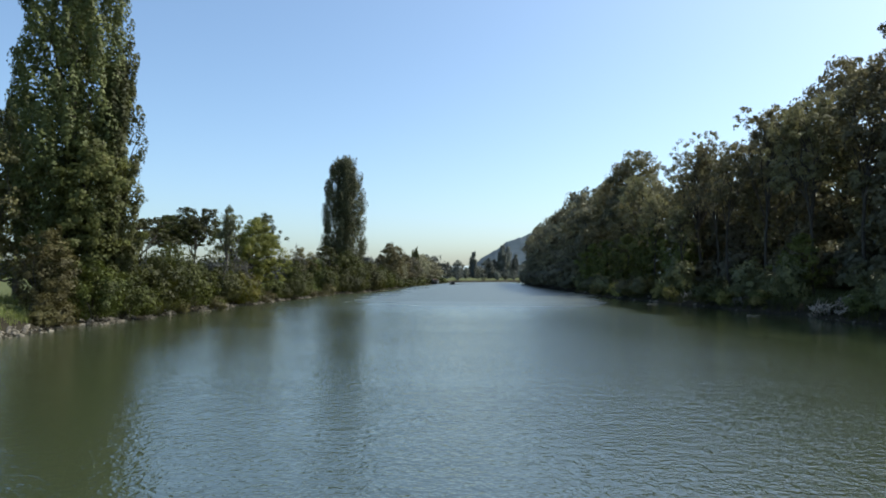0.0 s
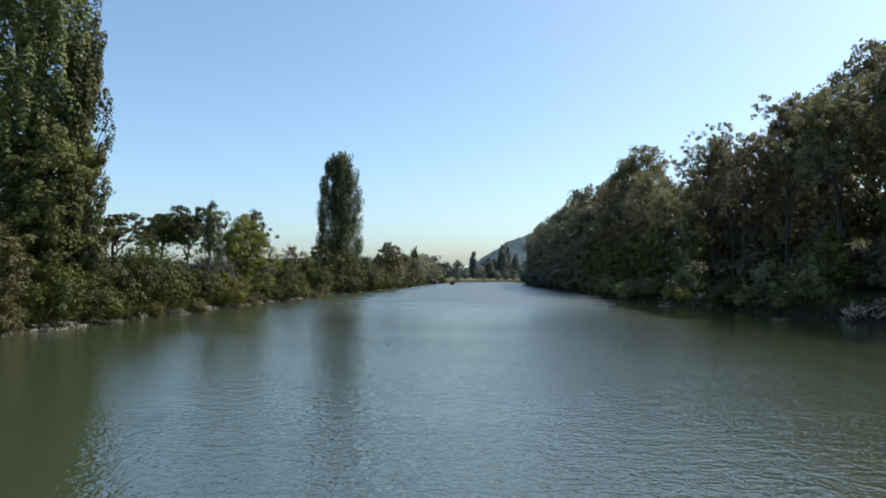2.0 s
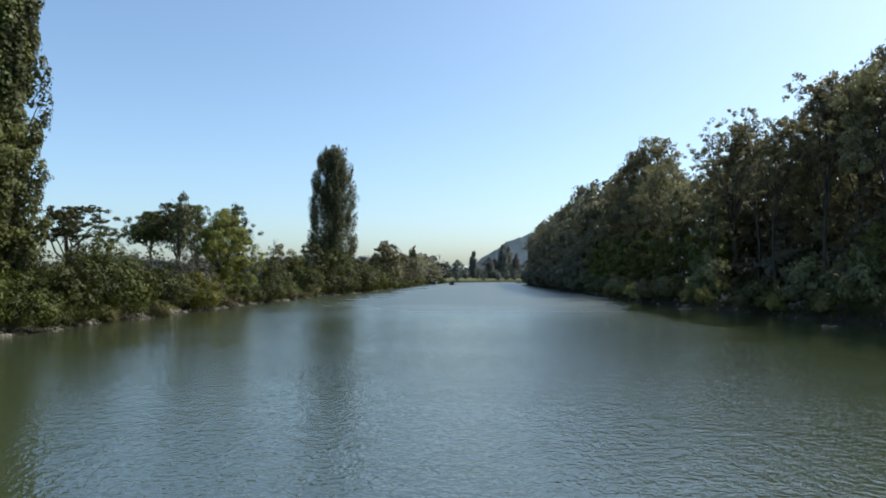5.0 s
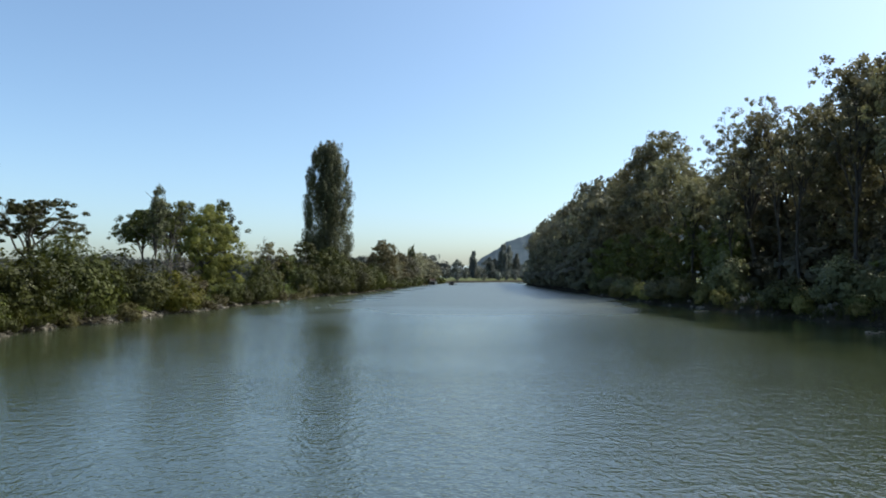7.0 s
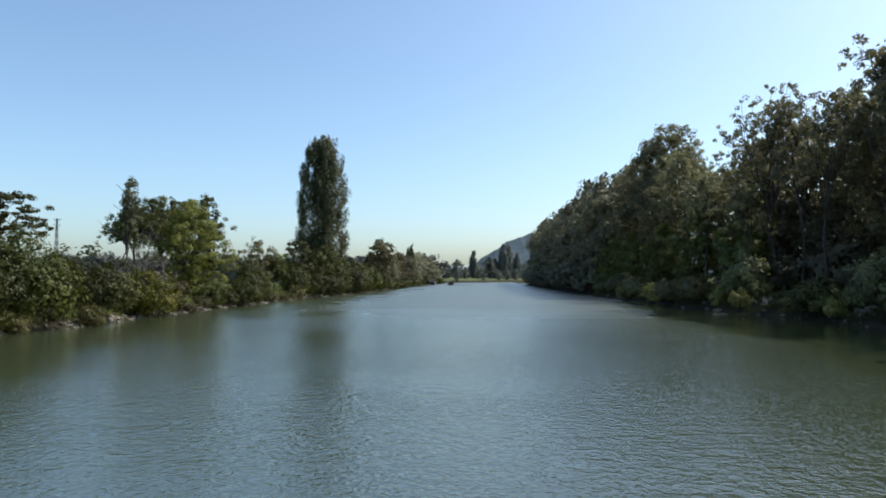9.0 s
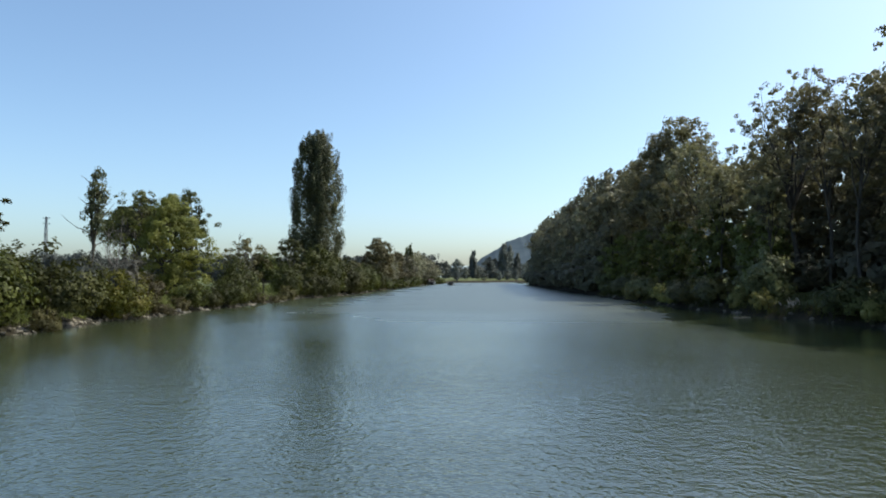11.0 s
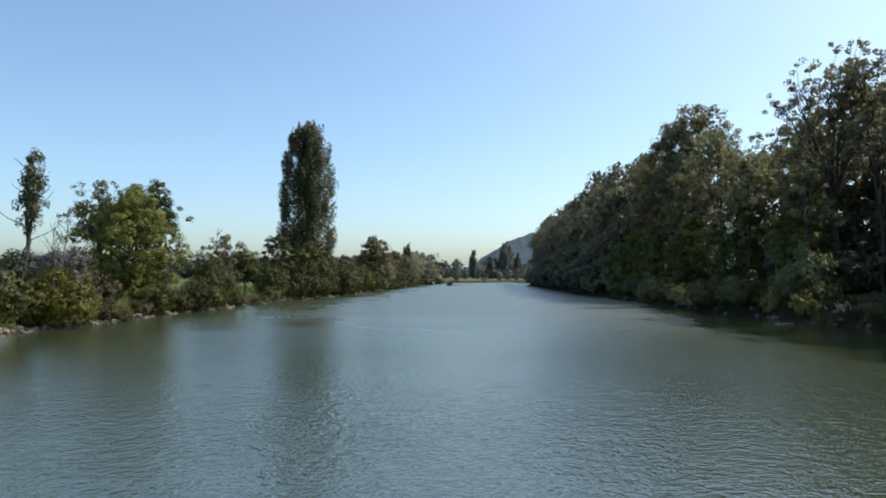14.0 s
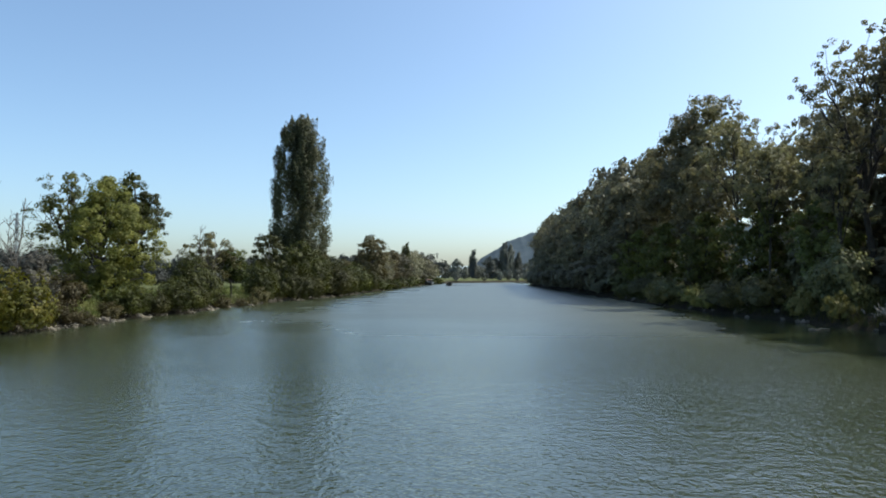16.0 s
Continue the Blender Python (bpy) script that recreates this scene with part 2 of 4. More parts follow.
def leaves(rng, at, out, length, width, loose=0.45):
    """Bent, pointed leaves at the places given, facing loosely outward and up."""
    n = len(at)
    nor = loose * rng.normal(size=(n, 3)) + 1.5 * out + np.array([0, 0, 0.5])
    nor /= np.linalg.norm(nor, axis=1)[:, None]
    a = np.cross(nor, rng.normal(size=(n, 3)))
    a /= np.linalg.norm(a, axis=1)[:, None] + 1e-9
    b = np.cross(nor, a)
    s = rng.uniform(0.6, 1.35, size=(n, 1))
    la, wb = a * length * s / 2, b * width * s / 2
    fold = nor * width * s * 0.18
    v = np.stack([at - la, at + wb + fold - 0.1 * la, at + la, at - wb + fold - 0.1 * la], 1)
    return v.reshape(-1, 3), np.arange(4 * n).reshape(-1, 4)


def spread(rng, centres, radii, per, stretch, axis):
    """Leaf places scattered about the sprays' centres, and their outward ways."""
    n = len(centres)
    c = np.repeat(centres, per, axis=0)
    off = rng.normal(size=(n * per, 3))
    off /= np.linalg.norm(off, axis=1)[:, None]
    off *= rng.uniform(0.25, 1.0, size=(n * per, 1)) ** 0.6 * np.repeat(radii, per)[:, None]
    off *= stretch
    at = c + off
    out = at - np.stack([np.full(len(at), axis[0]), np.full(len(at), axis[1]), at[:, 2]], 1)
    out /= np.linalg.norm(out, axis=1)[:, None] + 1e-6
    return at, 0.6 * out + 0.5 * off / (np.linalg.norm(off, axis=1)[:, None] + 1e-6)


def bent(rng, a, b, n=5, sway=0.1, lift=0.0):
    a, b = np.asarray(a, float), np.asarray(b, float)
    s = np.linspace(0, 1, n)[:, None]
    pts = a + (b - a) * s
    k = np.linalg.norm(b - a)
    pts[1:-1] += rng.normal(size=(n - 2, 3)) * sway * k * 0.35
    pts[:, 2] += np.sin(s[:, 0] * np.pi) * lift * k
    return pts


def broad_tree(kind, mat, bark, H, base, rx, sprays, per, leaf, spray_r, seed, limbs=14, trunk_r=0.2, lean=(0, 0), peak=0.45, lobes=0.25, hollow=0.45, flat=0.75, label="", category="tree"):
    """Broad-leaved tree: trunk, limbs to the sprays, crown of single leaves in sprays with gaps."""
    rng = np.random.default_rng(seed)
    root = new(kind)
    s = rng.uniform(0.0, 1.0, sprays)
    R = np.where(s < peak, np.sqrt(np.clip(1 - ((peak - s) / (peak + 0.06)) ** 2, 0.02, 1)), np.sqrt(np.clip(1 - ((s - peak) / (1.0 - peak)) ** 2, 0.012, 1)))
    keep = rng.uniform(size=sprays) < 0.25 + 0.75 * R
    s, R = s[keep], R[keep]
    n = len(s)
    ang = rng.uniform(0, 2 * np.pi, n)
    ph = rng.uniform(0, 2 * np.pi, 4)
    lump = 1 + lobes * np.sin(2 * ang + ph[0] + 3 * s) + lobes * 0.8 * np.sin(3 * ang + ph[1] - 7 * s) + lobes * 0.5 * np.sin(9 * s + ph[2])
    r = rx * R * lump * rng.uniform(0, 1, n) ** hollow
    z = base + (H - base - spray_r * 0.7) * s + rng.normal(size=n) * 0.15
    z = np.maximum(z, spray_r * 0.5)
    C = np.stack([r * np.cos(ang) + lean[0] * z / H, r * np.sin(ang) + lean[1] * z / H, z], 1)
    rad = spray_r * rng.uniform(0.55, 1.3, n)
    at, out = spread(rng, C, rad, per, np.array([1.0, 1.0, flat]), (0, 0))
    v, q = leaves(rng, at, out, leaf, leaf * 0.62)
    top = np.array([lean[0] * 0.9, lean[1] * 0.9, base + (H - base) * 0.86])
    trunk = bent(rng, (0, 0, -0.3), top, 8, 0.05)
    child("trunk", smooth(quad_mesh("trunk", *tubes([(trunk, trunk_r, trunk_r * 0.22)], 8), bark)), root)
    paths = []
    for k in rng.choice(n, min(limbs, n), replace=False):
        f = np.clip((C[k, 2] * rng.uniform(0.45, 0.8)) / top[2], 0.08, 0.95)
        start = np.array([np.interp(f, np.linspace(0, 1, 8), trunk[:, j]) for j in range(3)])
        paths.append((bent(rng, start, C[k], 5, 0.12, 0.06), trunk_r * (1 - f) * 0.5 + 0.03, 0.015))
    for path in paths:
        child("limb", smooth(quad_mesh("limb", *tubes([path], 5), bark)), root)
    child("crown", quad_mesh("crown", v, q, mat), root)
    return tagged(root, label, category)


def limbed_tree(kind, mat, bark, H, base, rx, mains, sprigs, tips, per, leaf, clump, seed, trunk_r=0.25, lean=(0, 0), flat=0.85, low=-0.55, inner=0.55, label="", category="tree"):
    """Open tree: a forking trunk, steep main limbs with side branches, small leaf clumps at the twigs' ends."""
    rng = np.random.default_rng(seed)
    root = new(kind)
    mid = np.array([lean[0], lean[1], (base + H) / 2])
    half = np.array([rx, rx, (H - base) / 2 - clump * 0.5])
    up = np.linspace(0.05, 0.9, mains)
    up[-1] = 1.0
    az = np.arange(mains) * 2.4 + rng.normal(size=mains) * 0.3
    d = np.stack([np.cos(az) * np.sqrt(1 - up ** 2), np.sin(az) * np.sqrt(1 - up ** 2), up], 1)
    fork = base + 0.25 * (H - base)
    trunk = bent(rng, (0, 0, -0.3), (lean[0] * 0.5, lean[1] * 0.5, fork), 7, 0.05)
    child("trunk", smooth(quad_mesh("trunk", *tubes([(trunk, trunk_r, trunk_r * 0.62)], 8), bark)), root)
    w = rng.normal(size=(mains * sprigs * 4, 3))
    w /= np.linalg.norm(w, axis=1)[:, None]
    w = w[w[:, 2] > low][:mains * sprigs]
    P = mid + w * half * (rng.uniform(inner ** 2, 1.0, (len(w), 1)) ** 0.5) * (1 + 0.16 * np.sin(3 * np.arctan2(w[:, 1], w[:, 0]) + seed) + 0.1 * np.sin(7 * w[:, 2] + seed))[:, None]
    owner = np.argmax(w @ d.T, axis=1)
    for k in range(mains):
        f0 = rng.uniform(0.62, 0.98) if k < mains - 1 else 1.0
        start = np.array([np.interp(f0, np.linspace(0, 1, 7), trunk[:, j]) for j in range(3)])
        limb = bent(rng, start, mid + d[k] * half * 0.74, 7, 0.07, 0.05)
        paths = [(limb, trunk_r * 0.5, 0.04)]
        for p in P[owner == k]:
            f = rng.uniform(0.3, 0.9)
            a = np.array([np.interp(f, np.linspace(0, 1, 7), limb[:, j]) for j in range(3)])
            paths.append((bent(rng, a, p, 4, 0.12, 0.05), trunk_r * 0.17, 0.014))
        child("limb", smooth(quad_mesh("limb", *tubes(paths, 5), bark)), root)
    C = np.repeat(P, tips, axis=0) + rng.normal(size=(len(P) * tips, 3)) * clump * np.array([1.25, 1.25, 1.25 * flat])
    C[:, 2] = np.clip(C[:, 2], 0.5, H - clump * 0.5)
    at, out = spread(rng, C, clump * rng.uniform(0.55, 1.15, len(C)), per, np.array([1, 1, flat]), (mid[0], mid[1]))
    v, q = leaves(rng, at, out, leaf, leaf * 0.65)
    child("crown", quad_mesh("crown", v, q, mat), root)
    return tagged(root, label, category)


def poplar_tree(kind, mat, H, base, rx, tufts, per, leaf, seed, leaders=6, label="", limbs=24, even=0.86, tuft=(0.65, 2.4), outline=(0.66, 0.86, 1.0, 1.0, 0.92, 0.78, 0.58, 0.24), filling=0.25, heart=0.0):
    """Columnar poplar: steep leaders close to the trunk, each clad in upright pointed tufts of leaves."""
    rng = np.random.default_rng(seed)
    root = new(kind)
    la = np.arange(leaders) * 2 * np.pi / leaders + rng.normal(size=leaders) * 0.25
    tip = rng.uniform(even, 1.0, leaders)
    tip[0] = 1.0
    pick = rng.integers(0, leaders, tufts)
    s = rng.uniform(0, 1, tufts) ** 0.95
    prof = np.interp(s, [0, 0.08, 0.25, 0.45, 0.68, 0.84, 0.93, 1.0], outline)
    z = base + (H - base - tuft[1] * 0.6) * s * tip[pick]
    turn = la[pick] + rng.normal(size=tufts) * 0.9
    deep = np.where(rng.uniform(size=tufts) < 0.28, rng.uniform(0.1, 0.6, tufts), 1.0)   # some tufts fill the heart of the tree
    core = np.stack([np.cos(la[pick]), np.sin(la[pick])], 1) * (0.46 * rx * prof * deep)[:, None]
    ray = np.stack([np.cos(turn), np.sin(turn)], 1)
    C = np.concatenate([core + ray * (0.54 * rx * prof * deep * rng.uniform(0.35, 1.0, tufts) ** 0.5)[:, None], z[:, None]], 1)
    wide = tuft[0] * rng.uniform(0.65, 1.2, tufts) * (0.6 + 0.4 * prof)
    tall = tuft[1] * rng.uniform(0.7, 1.25, tufts) * (0.65 + 0.35 * prof)
    up = np.concatenate([ray * rng.uniform(0.08, 0.34, (tufts, 1)), np.ones((tufts, 1))], 1)
    n = tufts * per
    u = rng.uniform(0.0, 1.0, n)
    w = rng.uniform(0, 2 * np.pi, n)
    swell = 1.75 * np.sqrt(u) * (1 - u) ** 0.65      # a flame: round below, pointed above
    r = np.repeat(wide, per) * swell * np.where(rng.uniform(size=n) < filling, rng.uniform(0.1, 0.8, n), rng.uniform(0.8, 1.06, n))
    side = np.stack([np.cos(w), np.sin(w), np.zeros(n)], 1)
    at = np.repeat(C, per, axis=0) + np.repeat(up, per, axis=0) * ((u - 0.3) * np.repeat(tall, per))[:, None] + side * r[:, None]
    at[:, 2] = np.maximum(at[:, 2], 0.3)
    out = side + np.array([0, 0, 1.0]) * (u[:, None] - 0.45) * 0.9 + 0.35 * np.repeat(np.concatenate([ray, np.zeros((tufts, 1))], 1), per, axis=0)
    if heart:   # leaves that close the view through the middle of the crown
        m = int(n * heart)
        hs, hw = rng.uniform(0.0, 0.94, m), rng.uniform(0, 2 * np.pi, m)
        hr = rx * np.interp(hs, [0, 0.08, 0.25, 0.45, 0.68, 0.84, 0.93, 1.0], outline) * 0.66 * np.sqrt(rng.uniform(0.1, 1, m))
        hd = np.stack([np.cos(hw), np.sin(hw), np.full(m, 0.15)], 1)
        at = np.concatenate([at, np.stack([hd[:, 0] * hr, hd[:, 1] * hr, base + (H - base) * hs], 1)])
        out = np.concatenate([out, hd])
    v, q = leaves(rng, at, out, leaf, leaf * 0.7, 0.28)
    trunk = bent(rng, (0, 0, -0.3), (0, 0, H * 0.9), 9, 0.01)
    child("trunk", smooth(quad_mesh("trunk", *tubes([(trunk, H * 0.016, 0.04)], 8), BARK)), root)
    for k in rng.choice(tufts, min(limbs, tufts), replace=False):
        z0 = max(0.8, C[k, 2] * 0.72)
        child("limb", smooth(quad_mesh("limb", *tubes([(bent(rng, (0, 0, z0), C[k], 5, 0.06, -0.05), 0.07, 0.015)], 5), BARK)), root)
    child("crown", quad_mesh("crown", v, q, mat), root)
    return tagged(root, label, "tree")


def shrub(kind, mat, H, rx, sprays, per, leaf, seed, label="", stems=5, spray_r=0.55):
    """Many-stemmed bush, leafy to the ground."""
    rng = np.random.default_rng(seed)
    root = new(kind)
    lobes = int(rng.integers(6, 9))   # upright leafy masses with dark clefts between them
    turn = np.arange(lobes) * 2 * np.pi / (lobes - 1) + rng.normal(size=lobes) * 0.25
    away = rx * rng.uniform(0.42, 0.62, lobes)
    tall = H * rng.uniform(0.55, 0.95, lobes)
    wide = rx * rng.uniform(0.36, 0.52, lobes)
    away[0], tall[0] = 0.1 * rx, H
    pick = rng.integers(0, lobes, sprays)
    u = rng.uniform(-0.92, 1, sprays)
    ang = rng.uniform(0, 2 * np.pi, sprays)
    r = wide[pick] * np.sqrt(1 - np.minimum(np.abs(u), 0.97) ** 2.4) * rng.uniform(0.3, 1.0, sprays) ** 0.35 * rng.choice([1.0, 1.0, 1.0, 1.25], sprays)
    C = np.stack([away[pick] * np.cos(turn[pick]) + r * np.cos(ang), away[pick] * np.sin(turn[pick]) + r * np.sin(ang), 0.54 * tall[pick] + 0.45 * tall[pick] * u], 1)
    at, out = spread(rng, C, spray_r * rng.uniform(0.5, 1.15, sprays), per, np.array([1, 1, 0.9]), (0, 0))
    heart = np.repeat(np.stack([away[pick] * np.cos(turn[pick]), away[pick] * np.sin(turn[pick]), 0.45 * tall[pick]], 1), per, axis=0)
    out = 0.45 * out + 0.75 * (at - heart) / (np.linalg.norm(at - heart, axis=1)[:, None] + 1e-6)
    at[:, 2] = np.maximum(at[:, 2], 0.12)
    v, q = leaves(rng, at, out, leaf, leaf * 0.6)
    paths = []
    for k in rng.choice(sprays, stems, replace=False):
        paths.append((bent(rng, (C[k, 0] * 0.15, C[k, 1] * 0.15, -0.2), C[k], 5, 0.1, 0.08), 0.06, 0.012))
    for path in paths:
        child("stem", smooth(quad_mesh("stem", *tubes([path], 5), BARK)), root)
    child("foliage", quad_mesh("foliage", v, q, mat), root)
    return tagged(root, label, "bush")


# ---- the river's banks ----
LEFT_Y = [-900, 30, 45, 60, 95, 115, 128, 170, 257, 302, 335, 348, 364, 405, 450, 600, 1500]
LEFT_X = [-23, -23.2, -24.0, -24.1, -23.9, -23.6, -21.0, -20.0, -19.5, -14.5, -11.5, -9.5, 6, 29, 60, 170, 900]
RIGHT_Y = [-900, 40, 55, 72, 85, 110, 170, 255, 290, 315, 360, 440, 1200]
RIGHT_X = [25, 25.4, 25, 22.6, 20.6, 19.2, 18.2, 19.5, 22.5, 40, 90, 200, 1000]


def wiggle(y, k):
    return 0.45 * np.sin(y * 0.43 + k) + 0.3 * np.sin(y * 1.07 + 2 * k) + 0.18 * np.sin(y * 2.3 + 3 * k)


def left_shore(y):
    return np.interp(y, LEFT_Y, LEFT_X) + wiggle(y, 1.0)


def right_shore(y):
    return np.interp(y, RIGHT_Y, RIGHT_X) + wiggle(y, 4.0)


def height(x, y):
    """Height of the ground: river bed, stony bank, meadow to the left, wood floor to the right."""
    dl, dr = left_shore(y) - x, x - right_shore(y)
    bank_l = np.interp(dl, [-9, -1.5, 0, 1.2, 3.0, 8, 60, 400, 4000], [-2.2, -0.5, 0.0, 0.55, 1.15, 1.3, 1.5, 1.6, 1.6])
    bank_r = np.interp(dr, [-9, -1.5, 0, 1.0, 3.0, 9, 40, 4000], [-2.2, -0.6, 0.0, 0.6, 1.3, 2.1, 2.6, 2.6])
    h = np.maximum(bank_l, bank_r)
    return h + np.where(h > 0.3, 0.10 * np.sin(x * 0.7 + 1.3 * np.sin(y * 0.31)) * np.sin(y * 0.53 + x * 0.2), 0.0)


def ground_at(x, y):
    return float(height(np.array([float(x)]), np.array([float(y)]))[0])


def build_ground():
    gx = np.concatenate([-np.geomspace(4600, 48, 30), np.arange(-46, 46.1, 0.8), np.geomspace(48, 4600, 30)])
    gy = np.concatenate([-np.geomspace(900, 14, 12), np.arange(-10, 140, 1.1), np.arange(140, 430, 2.5), np.geomspace(432, 4700, 40)])
    X, Y = np.meshgrid(gx, gy)
    V = np.stack([X, Y, height(X, Y)], -1).reshape(-1, 3)
    nx = len(gx)
    a = (np.arange(len(gy) - 1)[:, None] * nx + np.arange(nx - 1)[None, :]).reshape(-1)
    ob = new("ground", smooth(quad_mesh("ground", V, np.stack([a, a + 1, a + nx + 1, a + nx], 1), GROUND)))
    tagged(ob, "grassy meadow and earth banks along the river", "ground", kind="structure")
    wx = np.concatenate([[-4500, -300], np.linspace(-60, 60, 41), [300, 4500]])
    wy = np.concatenate([[-900, -100], np.linspace(-20, 420, 111), [800, 4600]])
    X, Y = np.meshgrid(wx, wy)
    V = np.stack([X, Y, 0 * X], -1).reshape(-1, 3)
    nx = len(wx)
    a = (np.arange(len(wy) - 1)[:, None] * nx + np.arange(nx - 1)[None, :]).reshape(-1)
    ob = new("water", smooth(quad_mesh("water", V, np.stack([a, a + 1, a + nx + 1, a + nx], 1), WATER)))
    tagged(ob, "murky green river water with small wind ripples", "water", kind="structure")


build_ground()


def hill(name, mat, label, x0, x1, y, depth, profile, seed):
    """A long hill whose ridge follows a few heights from x0 to x1."""
    rng = np.random.default_rng(seed)
    xs, ss = np.linspace(x0, x1, 160), np.linspace(-1, 1, 21)
    ridge = np.interp(xs, np.linspace(x0, x1, len(profile)), profile)
    for k in range(5):
        ridge *= 1 + 0.012 * np.sin(xs * (0.02 * 1.9 ** k) + rng.uniform(0, 6))
    X = np.repeat(xs[:, None], 21, 1)
    Y = y + depth * np.repeat(ss[None, :], 160, 0)
    Z = ridge[:, None] * np.cos(ss * np.pi / 2)[None, :] ** 0.8 + 1.0
    V = np.stack([X, Y, Z], -1).reshape(-1, 3)
    a = (np.arange(159)[:, None] * 21 + np.arange(20)[None, :]).reshape(-1)
    tagged(new(name, smooth(quad_mesh(name, V, np.stack([a, a + 21, a + 22, a + 1], 1), mat))), label, "hill", kind="structure")


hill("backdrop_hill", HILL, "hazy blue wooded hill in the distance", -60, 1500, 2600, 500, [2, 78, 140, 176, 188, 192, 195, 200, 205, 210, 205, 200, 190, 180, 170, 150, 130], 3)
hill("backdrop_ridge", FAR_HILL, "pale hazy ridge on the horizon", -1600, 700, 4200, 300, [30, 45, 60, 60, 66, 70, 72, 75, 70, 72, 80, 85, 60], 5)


def stand(ob, x, y, turn=0.0, size=1.0, tall=1.0, sink=0.0):
    """Sets a thing on the ground there."""
    ob.matrix_basis = Matrix.LocRotScale((x, y, ground_at(x, y) - sink), Euler((0, 0, turn)), (size, size, size * tall))
    return ob


def again(ob, x, y, turn=0.0, size=1.0, tall=1.0, sink=0.0, group="", label=""):
    """A copy of a thing, standing elsewhere."""
    c = copy_thing(ob, Matrix())
    if label:
        c["label"] = label
    if group:
        c["group"] = group
    return stand(c, x, y, turn, size, tall, sink)


# ---- left bank: tall poplars and the trees about them ----
stand(poplar_tree("lombardy_poplar", POPLAR, 31.5, 1.5, 3.9, 560, 120, 0.24, 11, 9, "very tall columnar poplar with dense green leaves on the bank", tuft=(0.62, 2.3), filling=0.15, heart=0.08), -29.3, 46.6)
stand(poplar_tree("lombardy_poplar", POPLAR, 20.0, 2.0, 1.5, 150, 110, 0.22, 12, 4, "slender green poplar close beside a taller one", tuft=(0.5, 2.0)), -25.7, 46.8)
stand(poplar_tree("lombardy_poplar", POPLAR, 17.5, 1.5, 2.4, 110, 100, 0.28, 13, 4, "shorter poplar beside the tall one on the bank"), -36.0, 50.5)
stand(broad_tree("broadleaf_tree", FRESH, BARK, 12.0, 0.5, 3.0, 260, 70, 0.25, 0.62, 14, label="bushy green tree at the foot of tall poplars"), -27.0, 45.0)
stand(poplar_tree("lombardy_poplar", LONE_POPLAR, 27.8, 0.6, 4.4, 620, 112, 0.24, 15, 9, "tall dark columnar poplar standing alone on the bank", even=0.96, tuft=(0.86, 3.0), heart=0.28), -26.9, 136)
stand(limbed_tree("acacia_tree", OLIVE, BARK, 7.7, 2.6, 3.3, 8, 7, 3, 38, 0.20, 0.38, 16, trunk_r=0.17, flat=0.45, low=-0.35, label="airy dark tree with layered open branches behind the bushes"), -31.6, 61)
thin = broad_tree("thin_tree", LONE_POPLAR, BARK, 10.5, 5.3, 0.70, 80, 40, 0.16, 0.29, 17, limbs=16, trunk_r=0.085, lean=(0.25, 0.1), lobes=0.35, flat=1.4, label="thin half-dead tree with a narrow tuft of leaves")
trng = np.random.default_rng(171)
for z, reach, w in ((4.6, 1.7, 0.4), (5.4, 2.0, 3.3), (5.0, 1.2, 2.2), (6.3, 1.4, 0.2), (7.2, 1.1, 3.0), (8.0, 0.9, 0.9), (8.8, 0.7, 3.6), (9.3, 0.5, 0.1)):
    tip = (reach * math.cos(w), reach * math.sin(w), z + reach * trng.uniform(0.6, 1.1))
    child("bare_twig", quad_mesh("bare_twig", *tubes([(bent(trng, (0, 0, z), tip, 5, 0.12), 0.035, 0.01)], 4), TWIG), thin, "bare dead twig")
stand(thin, -25.65, 67.2)
stand(broad_tree("walnut_tree", WALNUT, BARK, 9.4, 0.6, 3.7, 460, 64, 0.19, 0.46, 18, limbs=24, peak=0.28, lobes=0.22, label="bright yellow-green tree by the stony waterline"), -28.0, 83.5)
stand(broad_tree("walnut_tree", SHRUB, BARK, 10.5, 2.5, 2.3, 150, 56, 0.21, 0.46, 19, limbs=16, lobes=0.35, label="darker green tree rising behind a bright one"), -27.6, 87.0)
stand(limbed_tree("walnut_tree", FRESH, BARK, 10.0, 2.2, 3.3, 8, 8, 3, 24, 0.19, 0.34, 25, trunk_r=0.18, label="open dark-branched tree beside a bright green one"), -31.3, 84.5)
stand(limbed_tree("broadleaf_tree", SHRUB, BARK, 20.8, 7.0, 6.6, 9, 9, 5, 36, 0.46, 0.85, 20, trunk_r=0.4, flat=0.8, low=-0.4, label="round-crowned tree with dark limbs out in the meadow"), -79, 183)
stand(limbed_tree("broadleaf_tree", SHRUB, BARK, 19.3, 7.0, 5.4, 8, 9, 5, 34, 0.46, 0.85, 21, trunk_r=0.35, flat=0.8, low=-0.4, label="round-crowned tree beside another in the meadow"), -87, 184)
stand(broad_tree("feathery_tree", GREYING, PALE_BARK, 6.6, 1.5, 2.3, 80, 60, 0.2, 0.45, 22, limbs=30, label="thin grey-green feathery tree on the bank"), -26.3, 99)
stand(broad_tree("young_tree", SHRUB, BARK, 5.4, 2.0, 1.8, 70, 70, 0.25, 0.5, 23, limbs=12, trunk_r=0.1, label="small round young tree with a bare trunk"), -25.6, 103)
stand(broad_tree("feathery_tree", OLIVE, PALE_BARK, 8.2, 1.5, 2.2, 80, 60, 0.28, 0.5, 24, limbs=24, label="open feathery tree near the lone poplar"), -27.5, 122)

